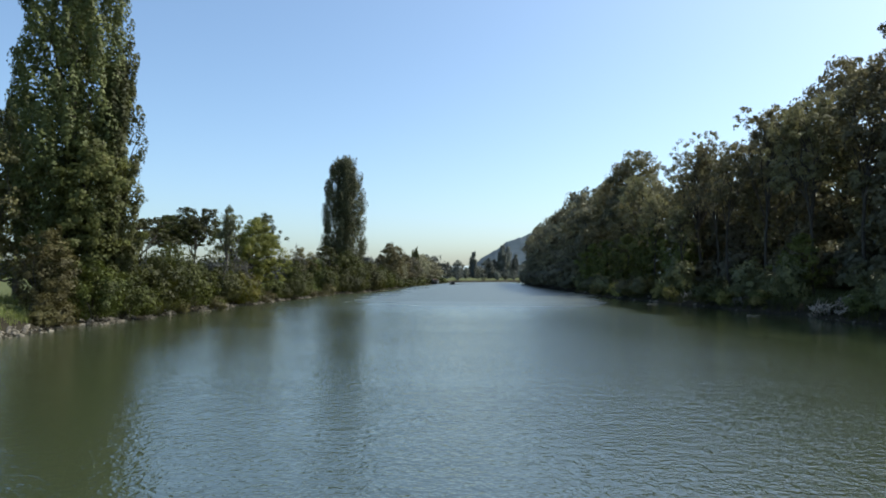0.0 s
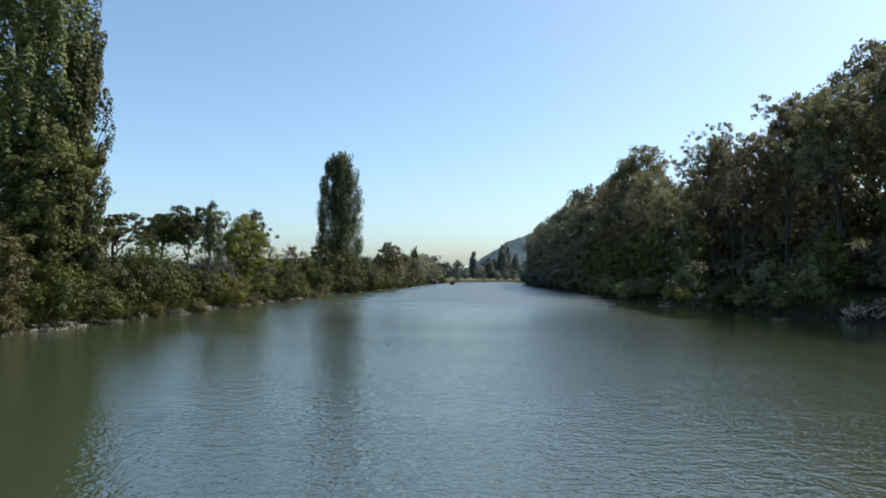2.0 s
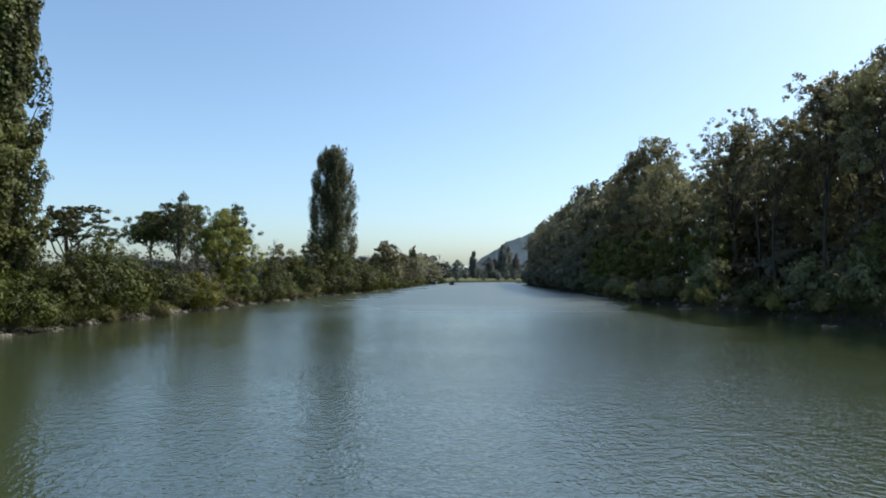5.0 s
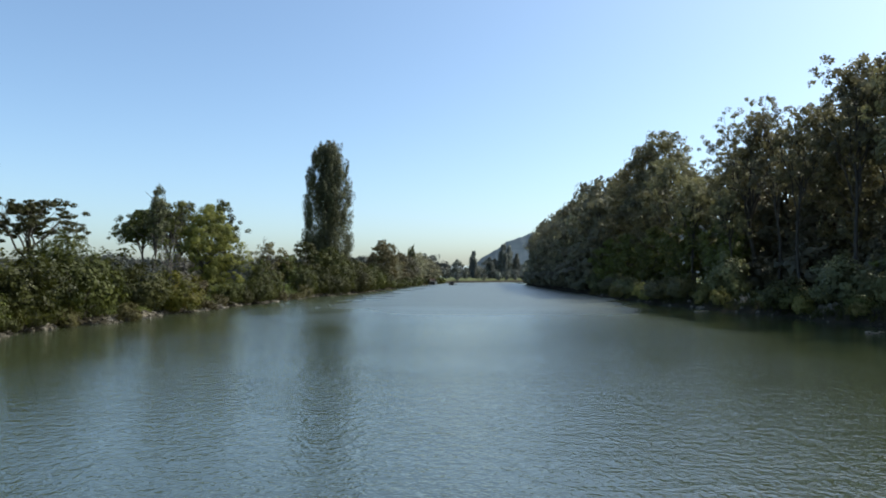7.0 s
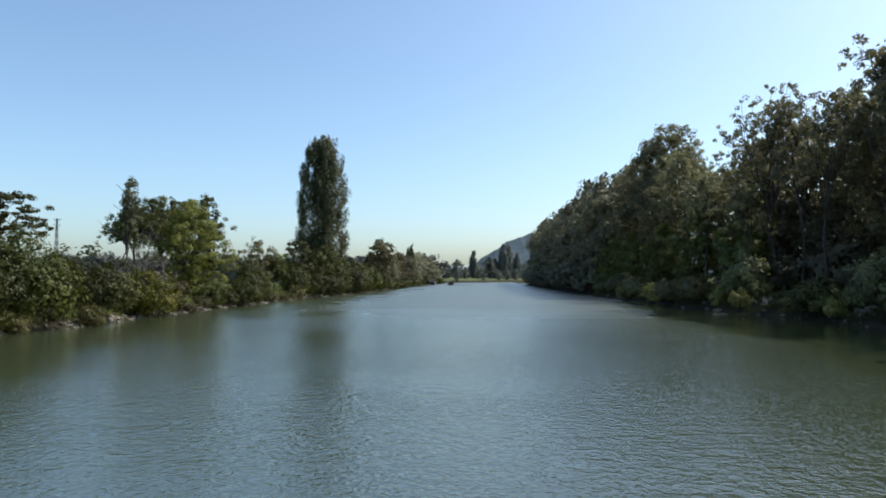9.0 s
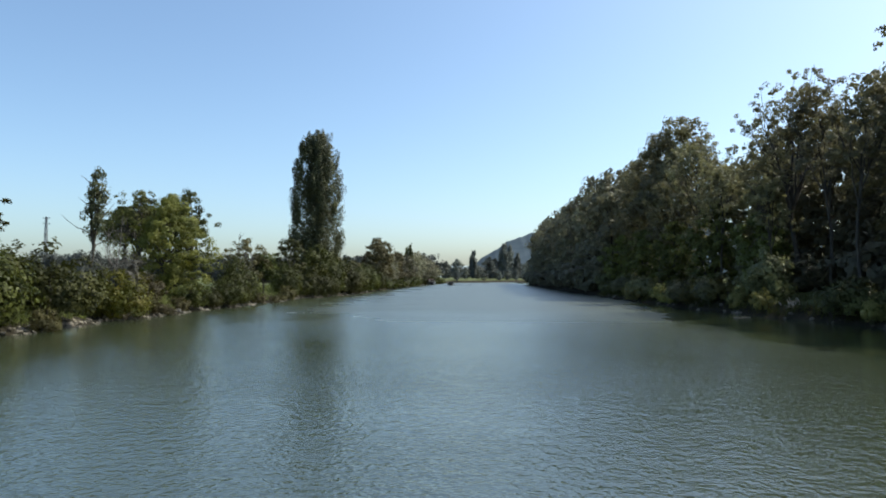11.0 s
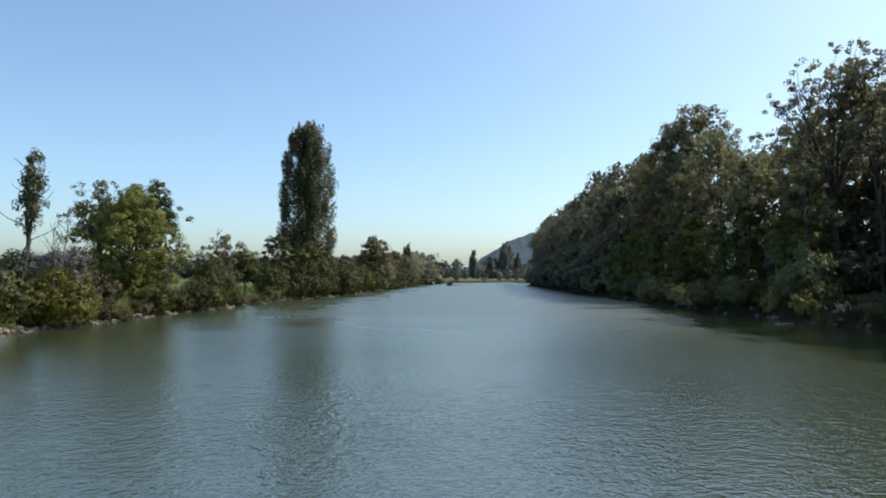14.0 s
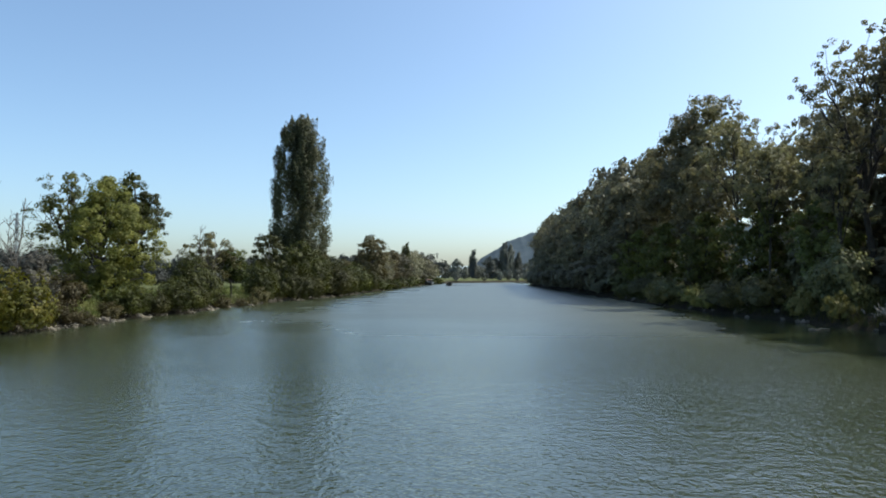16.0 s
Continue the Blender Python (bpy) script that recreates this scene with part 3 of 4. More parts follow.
stand(broad_tree("broadleaf_tree", GREYING, BARK, 14.0, 1.0, 3.4, 170, 60, 0.26, 0.7, 26, limbs=30, hollow=0.6, label="dark twiggy tree behind the tall poplars"), -33.2, 43.0)

bush_a = shrub("bush", SHRUB, 4.0, 2.5, 145, 29, 0.22, 31, "dense green bush above the stones of the bank")
bush_b = shrub("bush", OLIVE, 3.6, 2.4, 140, 29, 0.22, 32, "dull olive-green bush on the bank")
bush_c = shrub("bush", YELLOWING, 3.4, 2.8, 190, 34, 0.21, 33, "bush with yellowing autumn leaves on the bank")
bush_d = shrub("bush", GREYING, 2.4, 1.6, 80, 36, 0.2, 34, "grey-green low scrub bush on the bank", spray_r=0.45)
LB = "bushes along the grassy bank"
for b in (bush_a, bush_b, bush_c, bush_d):
    b["group"] = LB
stand(bush_a, -24.8, 50.5, 0.4, 1.15, 0.95)
stand(bush_b, -25.2, 61.8, 1.1, 1.3, 1.0)
stand(bush_c, -24.8, 68.5, 2.0, 0.95, 1.05)
stand(bush_d, -25.8, 75.6, 0.3, 0.85)
stand(shrub("bush", SEEDHEADS, 4.3, 1.5, 130, 40, 0.17, 37, "bush covered with pale grey feathery seedheads", spray_r=0.42), -26.0, 72.4)["group"] = LB
rng = np.random.default_rng(77)
for kind, y, dx, size, tall in ((bush_d, 36.0, 1.0, 0.55, 0.9), (bush_d, 37.8, 0.9, 0.8, 1.0), (bush_a, 41.5, 1.3, 0.85, 1.1), (bush_a, 45.0, 1.1, 0.75, 1.1), (bush_b, 47.6, 0.9, 0.55, 1.0),
                                (bush_a, 55.8, 1.4, 1.12, 1.12), (bush_b, 53.0, 4.6, 0.95, 1.1), (bush_a, 58.8, 4.8, 1.0, 1.15), (bush_b, 66.0, 4.6, 0.9, 1.0), (bush_d, 53.4, 0.4, 0.5, 1.0), (bush_d, 58.9, 0.5, 0.55, 1.0),
                                (bush_d, 72.6, 1.2, 0.75, 0.8), (bush_d, 74.2, 0.6, 0.45, 0.8), (bush_d, 78.2, 1.0, 0.6, 0.8), (bush_b, 78.6, 4.2, 0.5, 0.8),
                                (bush_a, 80.8, 1.2, 0.72, 0.9), (bush_b, 83.8, 1.0, 0.66, 0.95), (bush_a, 86.8, 1.1, 0.74, 1.0), (bush_b, 89.6, 1.2, 0.7, 1.1), (bush_a, 92.0, 1.7, 0.9, 1.2), (bush_b, 95.0, 2.2, 0.9, 1.25), (bush_d, 97.4, 0.5, 0.6, 0.9),
                                (bush_d, 100.6, 0.6, 0.42, 0.8), (bush_d, 103.6, 0.7, 0.45, 0.8), (bush_d, 106.4, 0.7, 0.75, 1.0), (bush_a, 109.5, 1.2, 0.9, 1.2), (bush_b, 113.2, 1.2, 1.05, 1.1), (bush_a, 117.4, 1.0, 1.0, 1.2), (bush_b, 121.6, 1.0, 1.1, 1.15),
                                (bush_a, 126.5, 1.4, 1.35, 1.1), (bush_b, 131.5, 1.0, 1.6, 1.05), (bush_a, 137.5, 1.0, 1.45, 1.1), (bush_a, 127.5, 4.4, 1.5, 1.1), (bush_b, 126.0, 7.6, 1.35, 1.1), (bush_b, 143.5, 1.0, 1.2, 1.1), (bush_a, 149.0, 1.0, 1.1, 1.2), (bush_a, 156.0, 1.2, 1.0, 1.2), (bush_b, 163.0, 1.4, 1.1, 1.2)):
    again(kind, float(left_shore(y)) - dx + 0.7, y, rng.uniform(0, 6), size, tall * rng.uniform(0.92, 1.08))

stand(shrub("bush", GREYING, 5.4, 1.9, 300, 30, 0.17, 36, "tall twiggy grey-brown shrub under the poplars", stems=16, spray_r=0.4), -26.0, 39.4)["group"] = LB
bush_far = shrub("bush", SHRUB, 3.4, 2.6, 60, 24, 0.5, 35, "dark green bush at the water further upstream", spray_r=0.7)
stand(bush_far, float(left_shore(168)) - 1.4, 168)["group"] = LB
for k in range(27):
    y = 172 + 5.2 * k
    again(bush_far, float(left_shore(y)) - rng.uniform(-0.3, 0.8), y, rng.uniform(0, 6), rng.uniform(0.45, 0.95), rng.uniform(0.8, 1.1))

# trees further up the left bank
far_a = broad_tree("broadleaf_tree", GREYING, BARK, 11.0, 0.5, 3.8, 190, 34, 0.42, 0.85, 41, limbs=14, peak=0.35, label="bushy green tree on the bank further upstream")
far_b = broad_tree("broadleaf_tree", HAZED_GREEN, BARK, 11.0, 0.5, 4.2, 120, 40, 0.55, 1.05, 42, limbs=14, peak=0.5, label="dark rounded tree on the bank further upstream")
far_pop = poplar_tree("lombardy_poplar", POPLAR, 20.0, 1.0, 2.0, 70, 60, 0.55, 43, 4, "slim dark poplar far upstream by the river", limbs=6)
LF = "trees along the bank upstream"
stand(far_a, -22.4, 179, 0.5, 1.02)["group"] = LF
stand(far_b, -22.5, 197, 1.5, 0.6)["group"] = LF
for kind, x, y, size, tall in ((far_a, -27, 172, 0.5, 1), (far_b, -24, 187, 0.55, 1), (far_a, -24, 203, 0.78, 1), (far_b, -25, 212, 0.85, 1), (far_a, -23.5, 222, 0.86, 1), (far_b, -23, 236, 0.9, 1), (far_a, -26, 246, 0.9, 1), (far_b, -21.5, 252, 1.0, 1),
                               (far_b, -21.5, 265, 1.05, 1), (far_b, -20, 280, 0.98, 1), (far_b, -18.5, 296, 0.85, 1), (far_b, -17, 308, 0.6, 1), (far_a, -28, 155, 0.6, 1), (far_a, -29, 205, 0.8, 1)):
    again(kind, x, y, rng.uniform(0, 6), size, tall, group=LF)
stand(far_pop, -21.5, 246, 1.0, 0.68)["group"] = LF
again(far_pop, -23.0, 249, 2.0, 0.62, group=LF)

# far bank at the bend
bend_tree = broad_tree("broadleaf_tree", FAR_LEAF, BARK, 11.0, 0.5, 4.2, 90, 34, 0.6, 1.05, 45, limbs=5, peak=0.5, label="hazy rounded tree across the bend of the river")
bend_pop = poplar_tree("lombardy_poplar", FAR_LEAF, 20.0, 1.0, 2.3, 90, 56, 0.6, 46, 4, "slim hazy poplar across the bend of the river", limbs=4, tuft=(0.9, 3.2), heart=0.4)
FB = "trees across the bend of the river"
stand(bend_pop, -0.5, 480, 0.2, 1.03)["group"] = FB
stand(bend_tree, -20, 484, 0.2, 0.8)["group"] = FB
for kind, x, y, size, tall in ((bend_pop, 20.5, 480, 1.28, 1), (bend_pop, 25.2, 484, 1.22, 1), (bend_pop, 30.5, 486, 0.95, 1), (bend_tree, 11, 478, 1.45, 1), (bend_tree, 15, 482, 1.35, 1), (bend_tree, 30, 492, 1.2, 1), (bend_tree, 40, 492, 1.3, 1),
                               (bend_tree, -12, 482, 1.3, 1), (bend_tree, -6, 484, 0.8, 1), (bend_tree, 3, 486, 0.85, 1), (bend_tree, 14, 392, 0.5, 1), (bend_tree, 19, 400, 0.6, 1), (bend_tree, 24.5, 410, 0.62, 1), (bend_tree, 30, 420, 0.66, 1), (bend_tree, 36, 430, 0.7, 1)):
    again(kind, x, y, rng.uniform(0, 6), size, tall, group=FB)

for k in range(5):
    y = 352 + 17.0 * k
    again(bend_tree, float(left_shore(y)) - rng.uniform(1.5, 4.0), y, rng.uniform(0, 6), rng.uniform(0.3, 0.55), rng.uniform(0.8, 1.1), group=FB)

# ---- right bank: the wood ----
wood_a = broad_tree("wood_tree", OAKISH, BARK, 20.0, 4.0, 5.0, 400, 42, 0.35, 0.8, 51, peak=0.55, limbs=18, trunk_r=0.28, label="tall dark green tree at the edge of the wood")
wood_b = limbed_tree("wood_tree", OAKISH, BARK, 20.0, 6.5, 4.6, 9, 11, 4, 24, 0.24, 0.40, 52, trunk_r=0.26, label="tall open tree with visible branches at the edge of the wood")
wood_c = broad_tree("wood_tree", OAKISH, PALE_BARK, 18.0, 3.0, 4.4, 270, 42, 0.375, 0.75, 53, limbs=16, trunk_r=0.2, peak=0.55, label="leafy tree of the wood with a pale trunk")
wood_far = broad_tree("wood_tree", HAZED_GREEN, BARK, 20.0, 1.0, 5.2, 135, 30, 0.78, 1.3, 54, limbs=6, trunk_r=0.28, label="dark tree in the wood further upstream")
under_a = shrub("bush", UNDERWOOD, 3.8, 2.5, 120, 30, 0.28, 55, "dark bush overhanging the shaded waterline", spray_r=0.65)
under_b = shrub("bush", POPLAR, 2.6, 1.8, 90, 30, 0.26, 56, "lighter green bush at the shaded waterline")
under_far = shrub("bush", HAZED_GREEN, 4.2, 2.7, 60, 24, 0.62, 57, "grey-green bush in the shade of the wood", spray_r=0.8)
wood_d = limbed_tree("wood_tree", OAKISH, BARK, 18.5, 7.5, 3.0, 6, 9, 4, 26, 0.27, 0.46, 58, trunk_r=0.15, lean=(0.9, 0.3), label="slender tree with a long bare trunk")
wood_e = broad_tree("wood_tree", FRESH, BARK, 9.0, 1.0, 3.2, 120, 70, 0.30, 0.75, 59, limbs=14, trunk_r=0.14, label="lower green tree in front of the wood")
RW, RU = "trees of the wood", "bushes under the wood"
for o in (wood_a, wood_b, wood_c, wood_far, wood_d, wood_e):
    o["group"] = RW
for o in (under_a, under_b, under_far):
    o["group"] = RU
stand(wood_a, 28.4, 115.5, 0.3, 1.16)
stand(wood_b, 27.6, 82.0, 0.8, 0.94)
stand(wood_c, 33.0, 73.5, 0.5, 1.0)
stand(wood_far, 25.5, 135, 0.3, 0.95)
for kind, x, y, size, tall in ((wood_a, 35.5, 64, 1.02, 1.08), (wood_c, 36, 56, 1.12, 0.95), (wood_b, 33.5, 50, 1.0, 1.0), (wood_a, 38, 46, 1.15, 1.1), (wood_c, 31, 90, 0.76, 1), (wood_c, 28, 96, 0.74, 1), (wood_b, 29, 103, 0.82, 1),
                               (wood_far, 37.5, 79, 0.9, 1), (wood_far, 39, 92, 0.85, 1), (wood_far, 36, 104, 0.9, 1), (wood_c, 26, 108, 0.8, 1), (wood_a, 26.5, 125, 0.98, 1), (wood_a, 26.4, 117.5, 0.86, 1.26), (wood_c, 30.5, 46, 0.7, 1), (wood_b, 36, 38, 0.8, 1), (wood_c, 33, 36, 0.9, 1), (wood_far, 40, 30, 1.0, 1)):
    again(kind, x, y, rng.uniform(0, 6), size, tall)
for k in range(34):
    y = 132 + k * 4.7
    row = k % 3
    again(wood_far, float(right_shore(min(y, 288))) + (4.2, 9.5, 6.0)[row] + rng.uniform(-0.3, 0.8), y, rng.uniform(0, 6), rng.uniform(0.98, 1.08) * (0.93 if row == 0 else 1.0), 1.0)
for x, y, size in ((42, 62, 0.62), (43, 72, 0.6), (44, 82, 0.65), (42, 92, 0.6), (42, 52, 0.65), (43, 42, 0.65), (47, 98, 0.62), (48, 108, 0.65), (46, 118, 0.6), (50, 90, 0.6), (44, 112, 0.62)):
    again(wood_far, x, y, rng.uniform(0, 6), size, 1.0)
stand(under_far, 33, 60, 0.4)
for x, y in ((33.5, 87), (37, 84), (31.5, 93)):
    again(wood_far, x, y, rng.uniform(0, 6), 0.82, 1.0)
for k in range(12):   # fill trees added behind the trunks to close bright gaps in the camera's view
    again(wood_far, 33.5 + 2.2 * (k % 3), 41 + 4.3 * k, rng.uniform(0, 6), rng.uniform(0.48, 0.6), 1.0)
stand(wood_d, 28.6, 66.0, 0.4, 1.0)
stand(wood_e, 25.0, 93.0, 0.4, 1.0)
for kind, x, y, size, tall in ((wood_d, 30.5, 61, 0.95, 1), (wood_d, 28.0, 76.5, 0.9, 1), (wood_d, 27.2, 88, 0.72, 1), (wood_d, 31.0, 54, 1.05, 1), (wood_d, 25.8, 99, 0.9, 1), (wood_d, 32.5, 68, 1.0, 1), (wood_d, 27.0, 71.5, 0.85, 1), (wood_d, 25.4, 81, 0.55, 1), (wood_d, 29.2, 58, 0.9, 1), (wood_d, 24.4, 90, 0.7, 1),
                               (wood_e, 24.2, 104, 0.9, 1), (wood_e, 26.0, 84.5, 0.8, 1), (wood_e, 23.4, 116, 0.9, 1), (wood_e, 22.6, 126, 0.9, 1), (wood_e, 28.5, 58.5, 0.6, 1)):
    again(kind, x, y, rng.uniform(0, 6), size, tall)
stand(under_a, 26.2, 63, 0.4)
stand(under_b, 24.3, 68, 0.4)
under_c = shrub("bush", SUNLIT_GREEN, 2.2, 1.5, 80, 40, 0.17, 60, "green bush at the waterline, leaves coloured pale as if sunlit", spray_r=0.42)
under_c["group"] = RU
stand(under_c, 22.2, 84.5, 0.3, 0.95)
for y, size in ((80.5, 0.7), (88.5, 0.9), (92.0, 0.7), (96.5, 0.8), (76.0, 0.6), (65.0, 0.55), (59.0, 0.5), (103.0, 0.8), (111.0, 0.7)):
    again(under_c, float(right_shore(y)) + rng.uniform(0.3, 0.7), y, rng.uniform(0, 6), size, rng.uniform(0.8, 1.4))
y = 30.0
while y < 132:
    x = float(right_shore(y))
    clear = 45.0 < y < 53.5 or 71.0 < y < 75.5   # open bank where the driftwood lies
    again(under_a, x + (rng.uniform(4.0, 5.0) if clear else rng.uniform(0.7, 3.0)), y, rng.uniform(0, 6), rng.uniform(0.3, 0.95), rng.uniform(0.8, 1.5))
    again(under_far, x + rng.uniform(6.5, 9.5), y + 1.5, rng.uniform(0, 6), rng.uniform(0.6, 1.1), rng.uniform(0.8, 1.2))
    if rng.uniform() < 0.6 and not clear:
        again(under_b, x + rng.uniform(0.5, 1.6), y + 2.2, rng.uniform(0, 6), rng.uniform(0.4, 0.9), rng.uniform(0.7, 1.2))
    y += rng.uniform(3.6, 8.5)
for k in range(13):
    again(under_far, float(right_shore(43 + 3.3 * k)) + 7.0 + (k % 3), 43 + 3.3 * k, rng.uniform(0, 6), rng.uniform(0.75, 1.0), rng.uniform(0.8, 1.1))
y = 134.0
while y < 290:
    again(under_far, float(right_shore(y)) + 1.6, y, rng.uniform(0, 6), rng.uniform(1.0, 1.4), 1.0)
    y += rng.uniform(4.5, 6.0)

# a meadow hedge, a far wood and a power mast beyond the left bank
hedge = shrub("bush", HAZY_LEAF, 6.5, 5.5, 170, 26, 0.55, 61, "large rounded dark bush out in the meadow", spray_r=1.1)
stand(hedge, -66, 132, 0.5, 0.9)["group"] = "bushes out in the meadow"
for x, y, size in ((-66, 140, 0.8), (-84, 150, 1.0), (-60, 152, 0.75), (-52, 160, 0.7), (-92, 170, 1.0), (-48, 175, 0.8), (-60, 190, 0.9), (-45, 205, 0.8)):
    again(hedge, x, y, x, size)


def far_wood(name, label, spots, seed, mat):
    """Distant woodland: many crowns of coarse leaves, one mass."""
    r = np.random.default_rng(seed)
    vs, qs, n0 = [], [], 0
    for x, y, h, w in spots:
        c = np.stack([x + w * r.normal(size=40) * 0.45, y + w * r.normal(size=40) * 0.3, 1.4 + h * r.uniform(0.15, 1, 40) ** 0.8], 1)
        at, out = spread(r, c, np.full(40, w * 0.22), 14, np.array([1, 1, 0.9]), (x, y))
        v, q = leaves(r, at, out, 1.9, 1.3)
        vs.append(v)
        qs.append(q + n0)
        n0 += len(v)
    tagged(new(name, quad_mesh(name, np.concatenate(vs), np.concatenate(qs), mat)), label, "woods", kind="stuff")


r = np.random.default_rng(62)
far_wood("distant_wood", "hazy line of trees beyond the meadow", [(-330 + 5.4 * k + r.uniform(-2, 2), 400 + r.uniform(-30, 30), r.uniform(7, 13), r.uniform(8, 12)) for k in range(58)], 63, HAZY_LEAF)
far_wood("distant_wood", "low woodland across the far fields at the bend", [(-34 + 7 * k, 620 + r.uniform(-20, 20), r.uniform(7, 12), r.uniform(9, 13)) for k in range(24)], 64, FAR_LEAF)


def power_mast(x, y, H):
    root = new("power_mast")
    z0 = ground_at(x, y)
    root.location = (x, y, z0 - 0.2)
    lo, hi = 0.5, 0.13
    corners = [(1, 1), (1, -1), (-1, -1), (-1, 1)]
    for cx, cy in corners:
        child("leg", quad_mesh("leg", *tubes([([(cx * lo, cy * lo, 0), (cx * hi, cy * hi, H)], 0.11, 0.08)], 5), STEEL), root)
    for k in range(9):
        za, zb = H * k / 9, H * (k + 1) / 9
        wa, wb = lo + (hi - lo) * k / 9, lo + (hi - lo) * (k + 1) / 9
        for n in range(4):
            (ax, ay), (bx, by) = corners[n], corners[(n + 1) % 4]
            child("brace", quad_mesh("brace", *tubes([([(ax * wa, ay * wa, za), (bx * wb, by * wb, zb)], 0.05, 0.05)], 4), STEEL), root)
    for z in (H - 0.4, H - 1.8):
        arm = child("crossarm", quad_mesh("crossarm", *tubes([([(-0.9, 0, z), (0.9, 0, z)], 0.07, 0.07)], 5), STEEL), root)
        for px in (-0.8, 0.8):
            child("insulator", quad_mesh("insulator", *tubes([([(px, 0, z), (px, 0, z + 0.35)], 0.07, 0.05)], 6), HULL_DARK), arm, "dark insulator")
    return tagged(root, "grey steel lattice power mast standing in the meadow", "mast")


power_mast(-108, 185, 16.8)


# ---- bare and dead wood ----
def bare_sapling(H, seed, kind="bare_sapling"):
    rg = np.random.default_rng(seed)
    root = new(kind)
    trunk = bent(rg, (0, 0, -0.2), (0.5, 0.2, H), 7, 0.08)
    child("trunk", smooth(quad_mesh("trunk", *tubes([(trunk, 0.065, 0.015)], 6), TWIG)), root)
    for k in range(16):
        f = rg.uniform(0.25, 0.92)
        a = np.array([np.interp(f, np.linspace(0, 1, 7), trunk[:, j]) for j in range(3)])
        w = rg.uniform(0, 6.28)
        L = H * 0.42 * (1.1 - f)
        b = a + np.array([math.cos(w) * L * 0.7, math.sin(w) * L * 0.7, L])
        child("twig", quad_mesh("twig", *tubes([(bent(rg, a, b, 5, 0.15), 0.028, 0.010)], 4), TWIG), root)
    return tagged(root, "leafless grey sapling with thin bare twigs", "sapling")


sap = bare_sapling(6.6, 71)
stand(sap, -26.4, 71.4)["group"] = "bare saplings on the bank"
again(sap, -27.4, 72.6, 2.0, 0.85)
again(sap, -26.6, 97.5, 1.2, 1.1)
again(sap, -26.0, 100.5, 3.9, 1.0)


def driftwood_pile(x, y, count, reach, seed, label):
    """A heap of bleached branches and broken stone washed against the bank."""
    rg = np.random.default_rng(seed)
    root = new("driftwood_pile")
    root.location = (x, y, max(0.0, ground_at(x, y)) * 0.6)
    for k in range(count):
        a = np.array([rg.normal() * reach * 0.35, rg.normal() * reach * 0.5, rg.uniform(0.0, 0.5) * reach * 0.4])
        w = rg.uniform(-0.5, 0.5) + (1.2 if rg.uniform() < 0.6 else -0.9)
        L = rg.uniform(0.5, 1.0) * reach
        b = a + np.array([math.cos(w) * L * 0.6, math.sin(w) * L * 0.7, rg.uniform(0.05, 0.55) * L])
        child("branch", smooth(quad_mesh("branch", *tubes([(bent(rg, a, b, 5, 0.12), rg.uniform(0.04, 0.10), 0.015)], 5), DEADWOOD)), root)
    return tagged(root, label, "driftwood")


driftwood_pile(25.9, 49.3, 46, 1.9, 72, "heap of pale dead branches on the shaded bank")
driftwood_pile(24.6, 62.5, 12, 0.9, 73, "small heap of pale dead sticks at the waterline")
driftwood_pile(23.8, 73.2, 20, 1.5, 74, "pale fallen branches leaning down the bank")
driftwood_pile(21.5, 88.0, 14, 1.2, 75, "dead branches at the edge of the water")


def floating_branch(x, y, turn, L, seed):
    rg = np.random.default_rng(seed)
    ob = new("floating_branch", smooth(quad_mesh("floating_branch", *tubes([(bent(rg, (-L / 2, 0, 0.02), (L / 2, 0, 0.05), 6, 0.06), 0.06, 0.02)], 6), DEADWOOD)))
    ob.matrix_basis = pose(x, y, 0.0, 0, 0, turn)
    tagged(ob, "short pale branch floating on the river", "branch")


floating_branch(19.6, 73.0, 10, 1.3, 76)
floating_branch(21.4, 51.6, -15, 0.9, 77)


# ---- boats ----
def hull(name, L, B, H, mat, root, label=""):
    """A boat's hull: pointed bow towards -y, square stern, flared sides."""
    bm = bmesh.new()
    rows = []
    for k in range(11):
        f = k / 10
        half = B / 2 * min(1.0, (f * 2.2) ** 0.6) if f > 0 else 0.03
        sheer = H * (1.18 - 0.25 * f)
        y = -L / 2 + L * f
        ring = [(-half, sheer), (-half * 0.92, H * 0.35), (-half * 0.55, -0.15), (0, -0.3), (half * 0.55, -0.15), (half * 0.92, H * 0.35), (half, sheer), (half * 0.88, sheer - 0.06), (0, sheer - 0.04), (-half * 0.88, sheer - 0.06)]
        rows.append([bm.verts.new((x, y + (0.25 * (H * 0.5 - z) if k == 0 else 0), z)) for x, z in ring])
    for a, b in zip(rows, rows[1:]):
        for n in range(10):
            bm.faces.new((a[n], a[(n + 1) % 10], b[(n + 1) % 10], b[n]))
    bm.faces.new(rows[-1])
    bm.faces.new(rows[0][::-1])
    bmesh.ops.recalc_face_normals(bm, faces=bm.faces)
    return part(name, bm, mat, root, label)


def block(name, size, at, mat, root, label="", taper=1.0, bevel=0.06):
    bm = bmesh.new()
    bmesh.ops.create_cube(bm, size=1.0)
    for v in bm.verts:
        k = taper if v.co.z > 0 else 1.0
        v.co = Vector((v.co.x * size[0] * k, v.co.y * size[1] * k, v.co.z * size[2])) + Vector(at)
    bmesh.ops.bevel(bm, geom=bm.edges[:], offset=bevel, segments=2, affect="EDGES")
    return part(name, bm, mat, root, label)


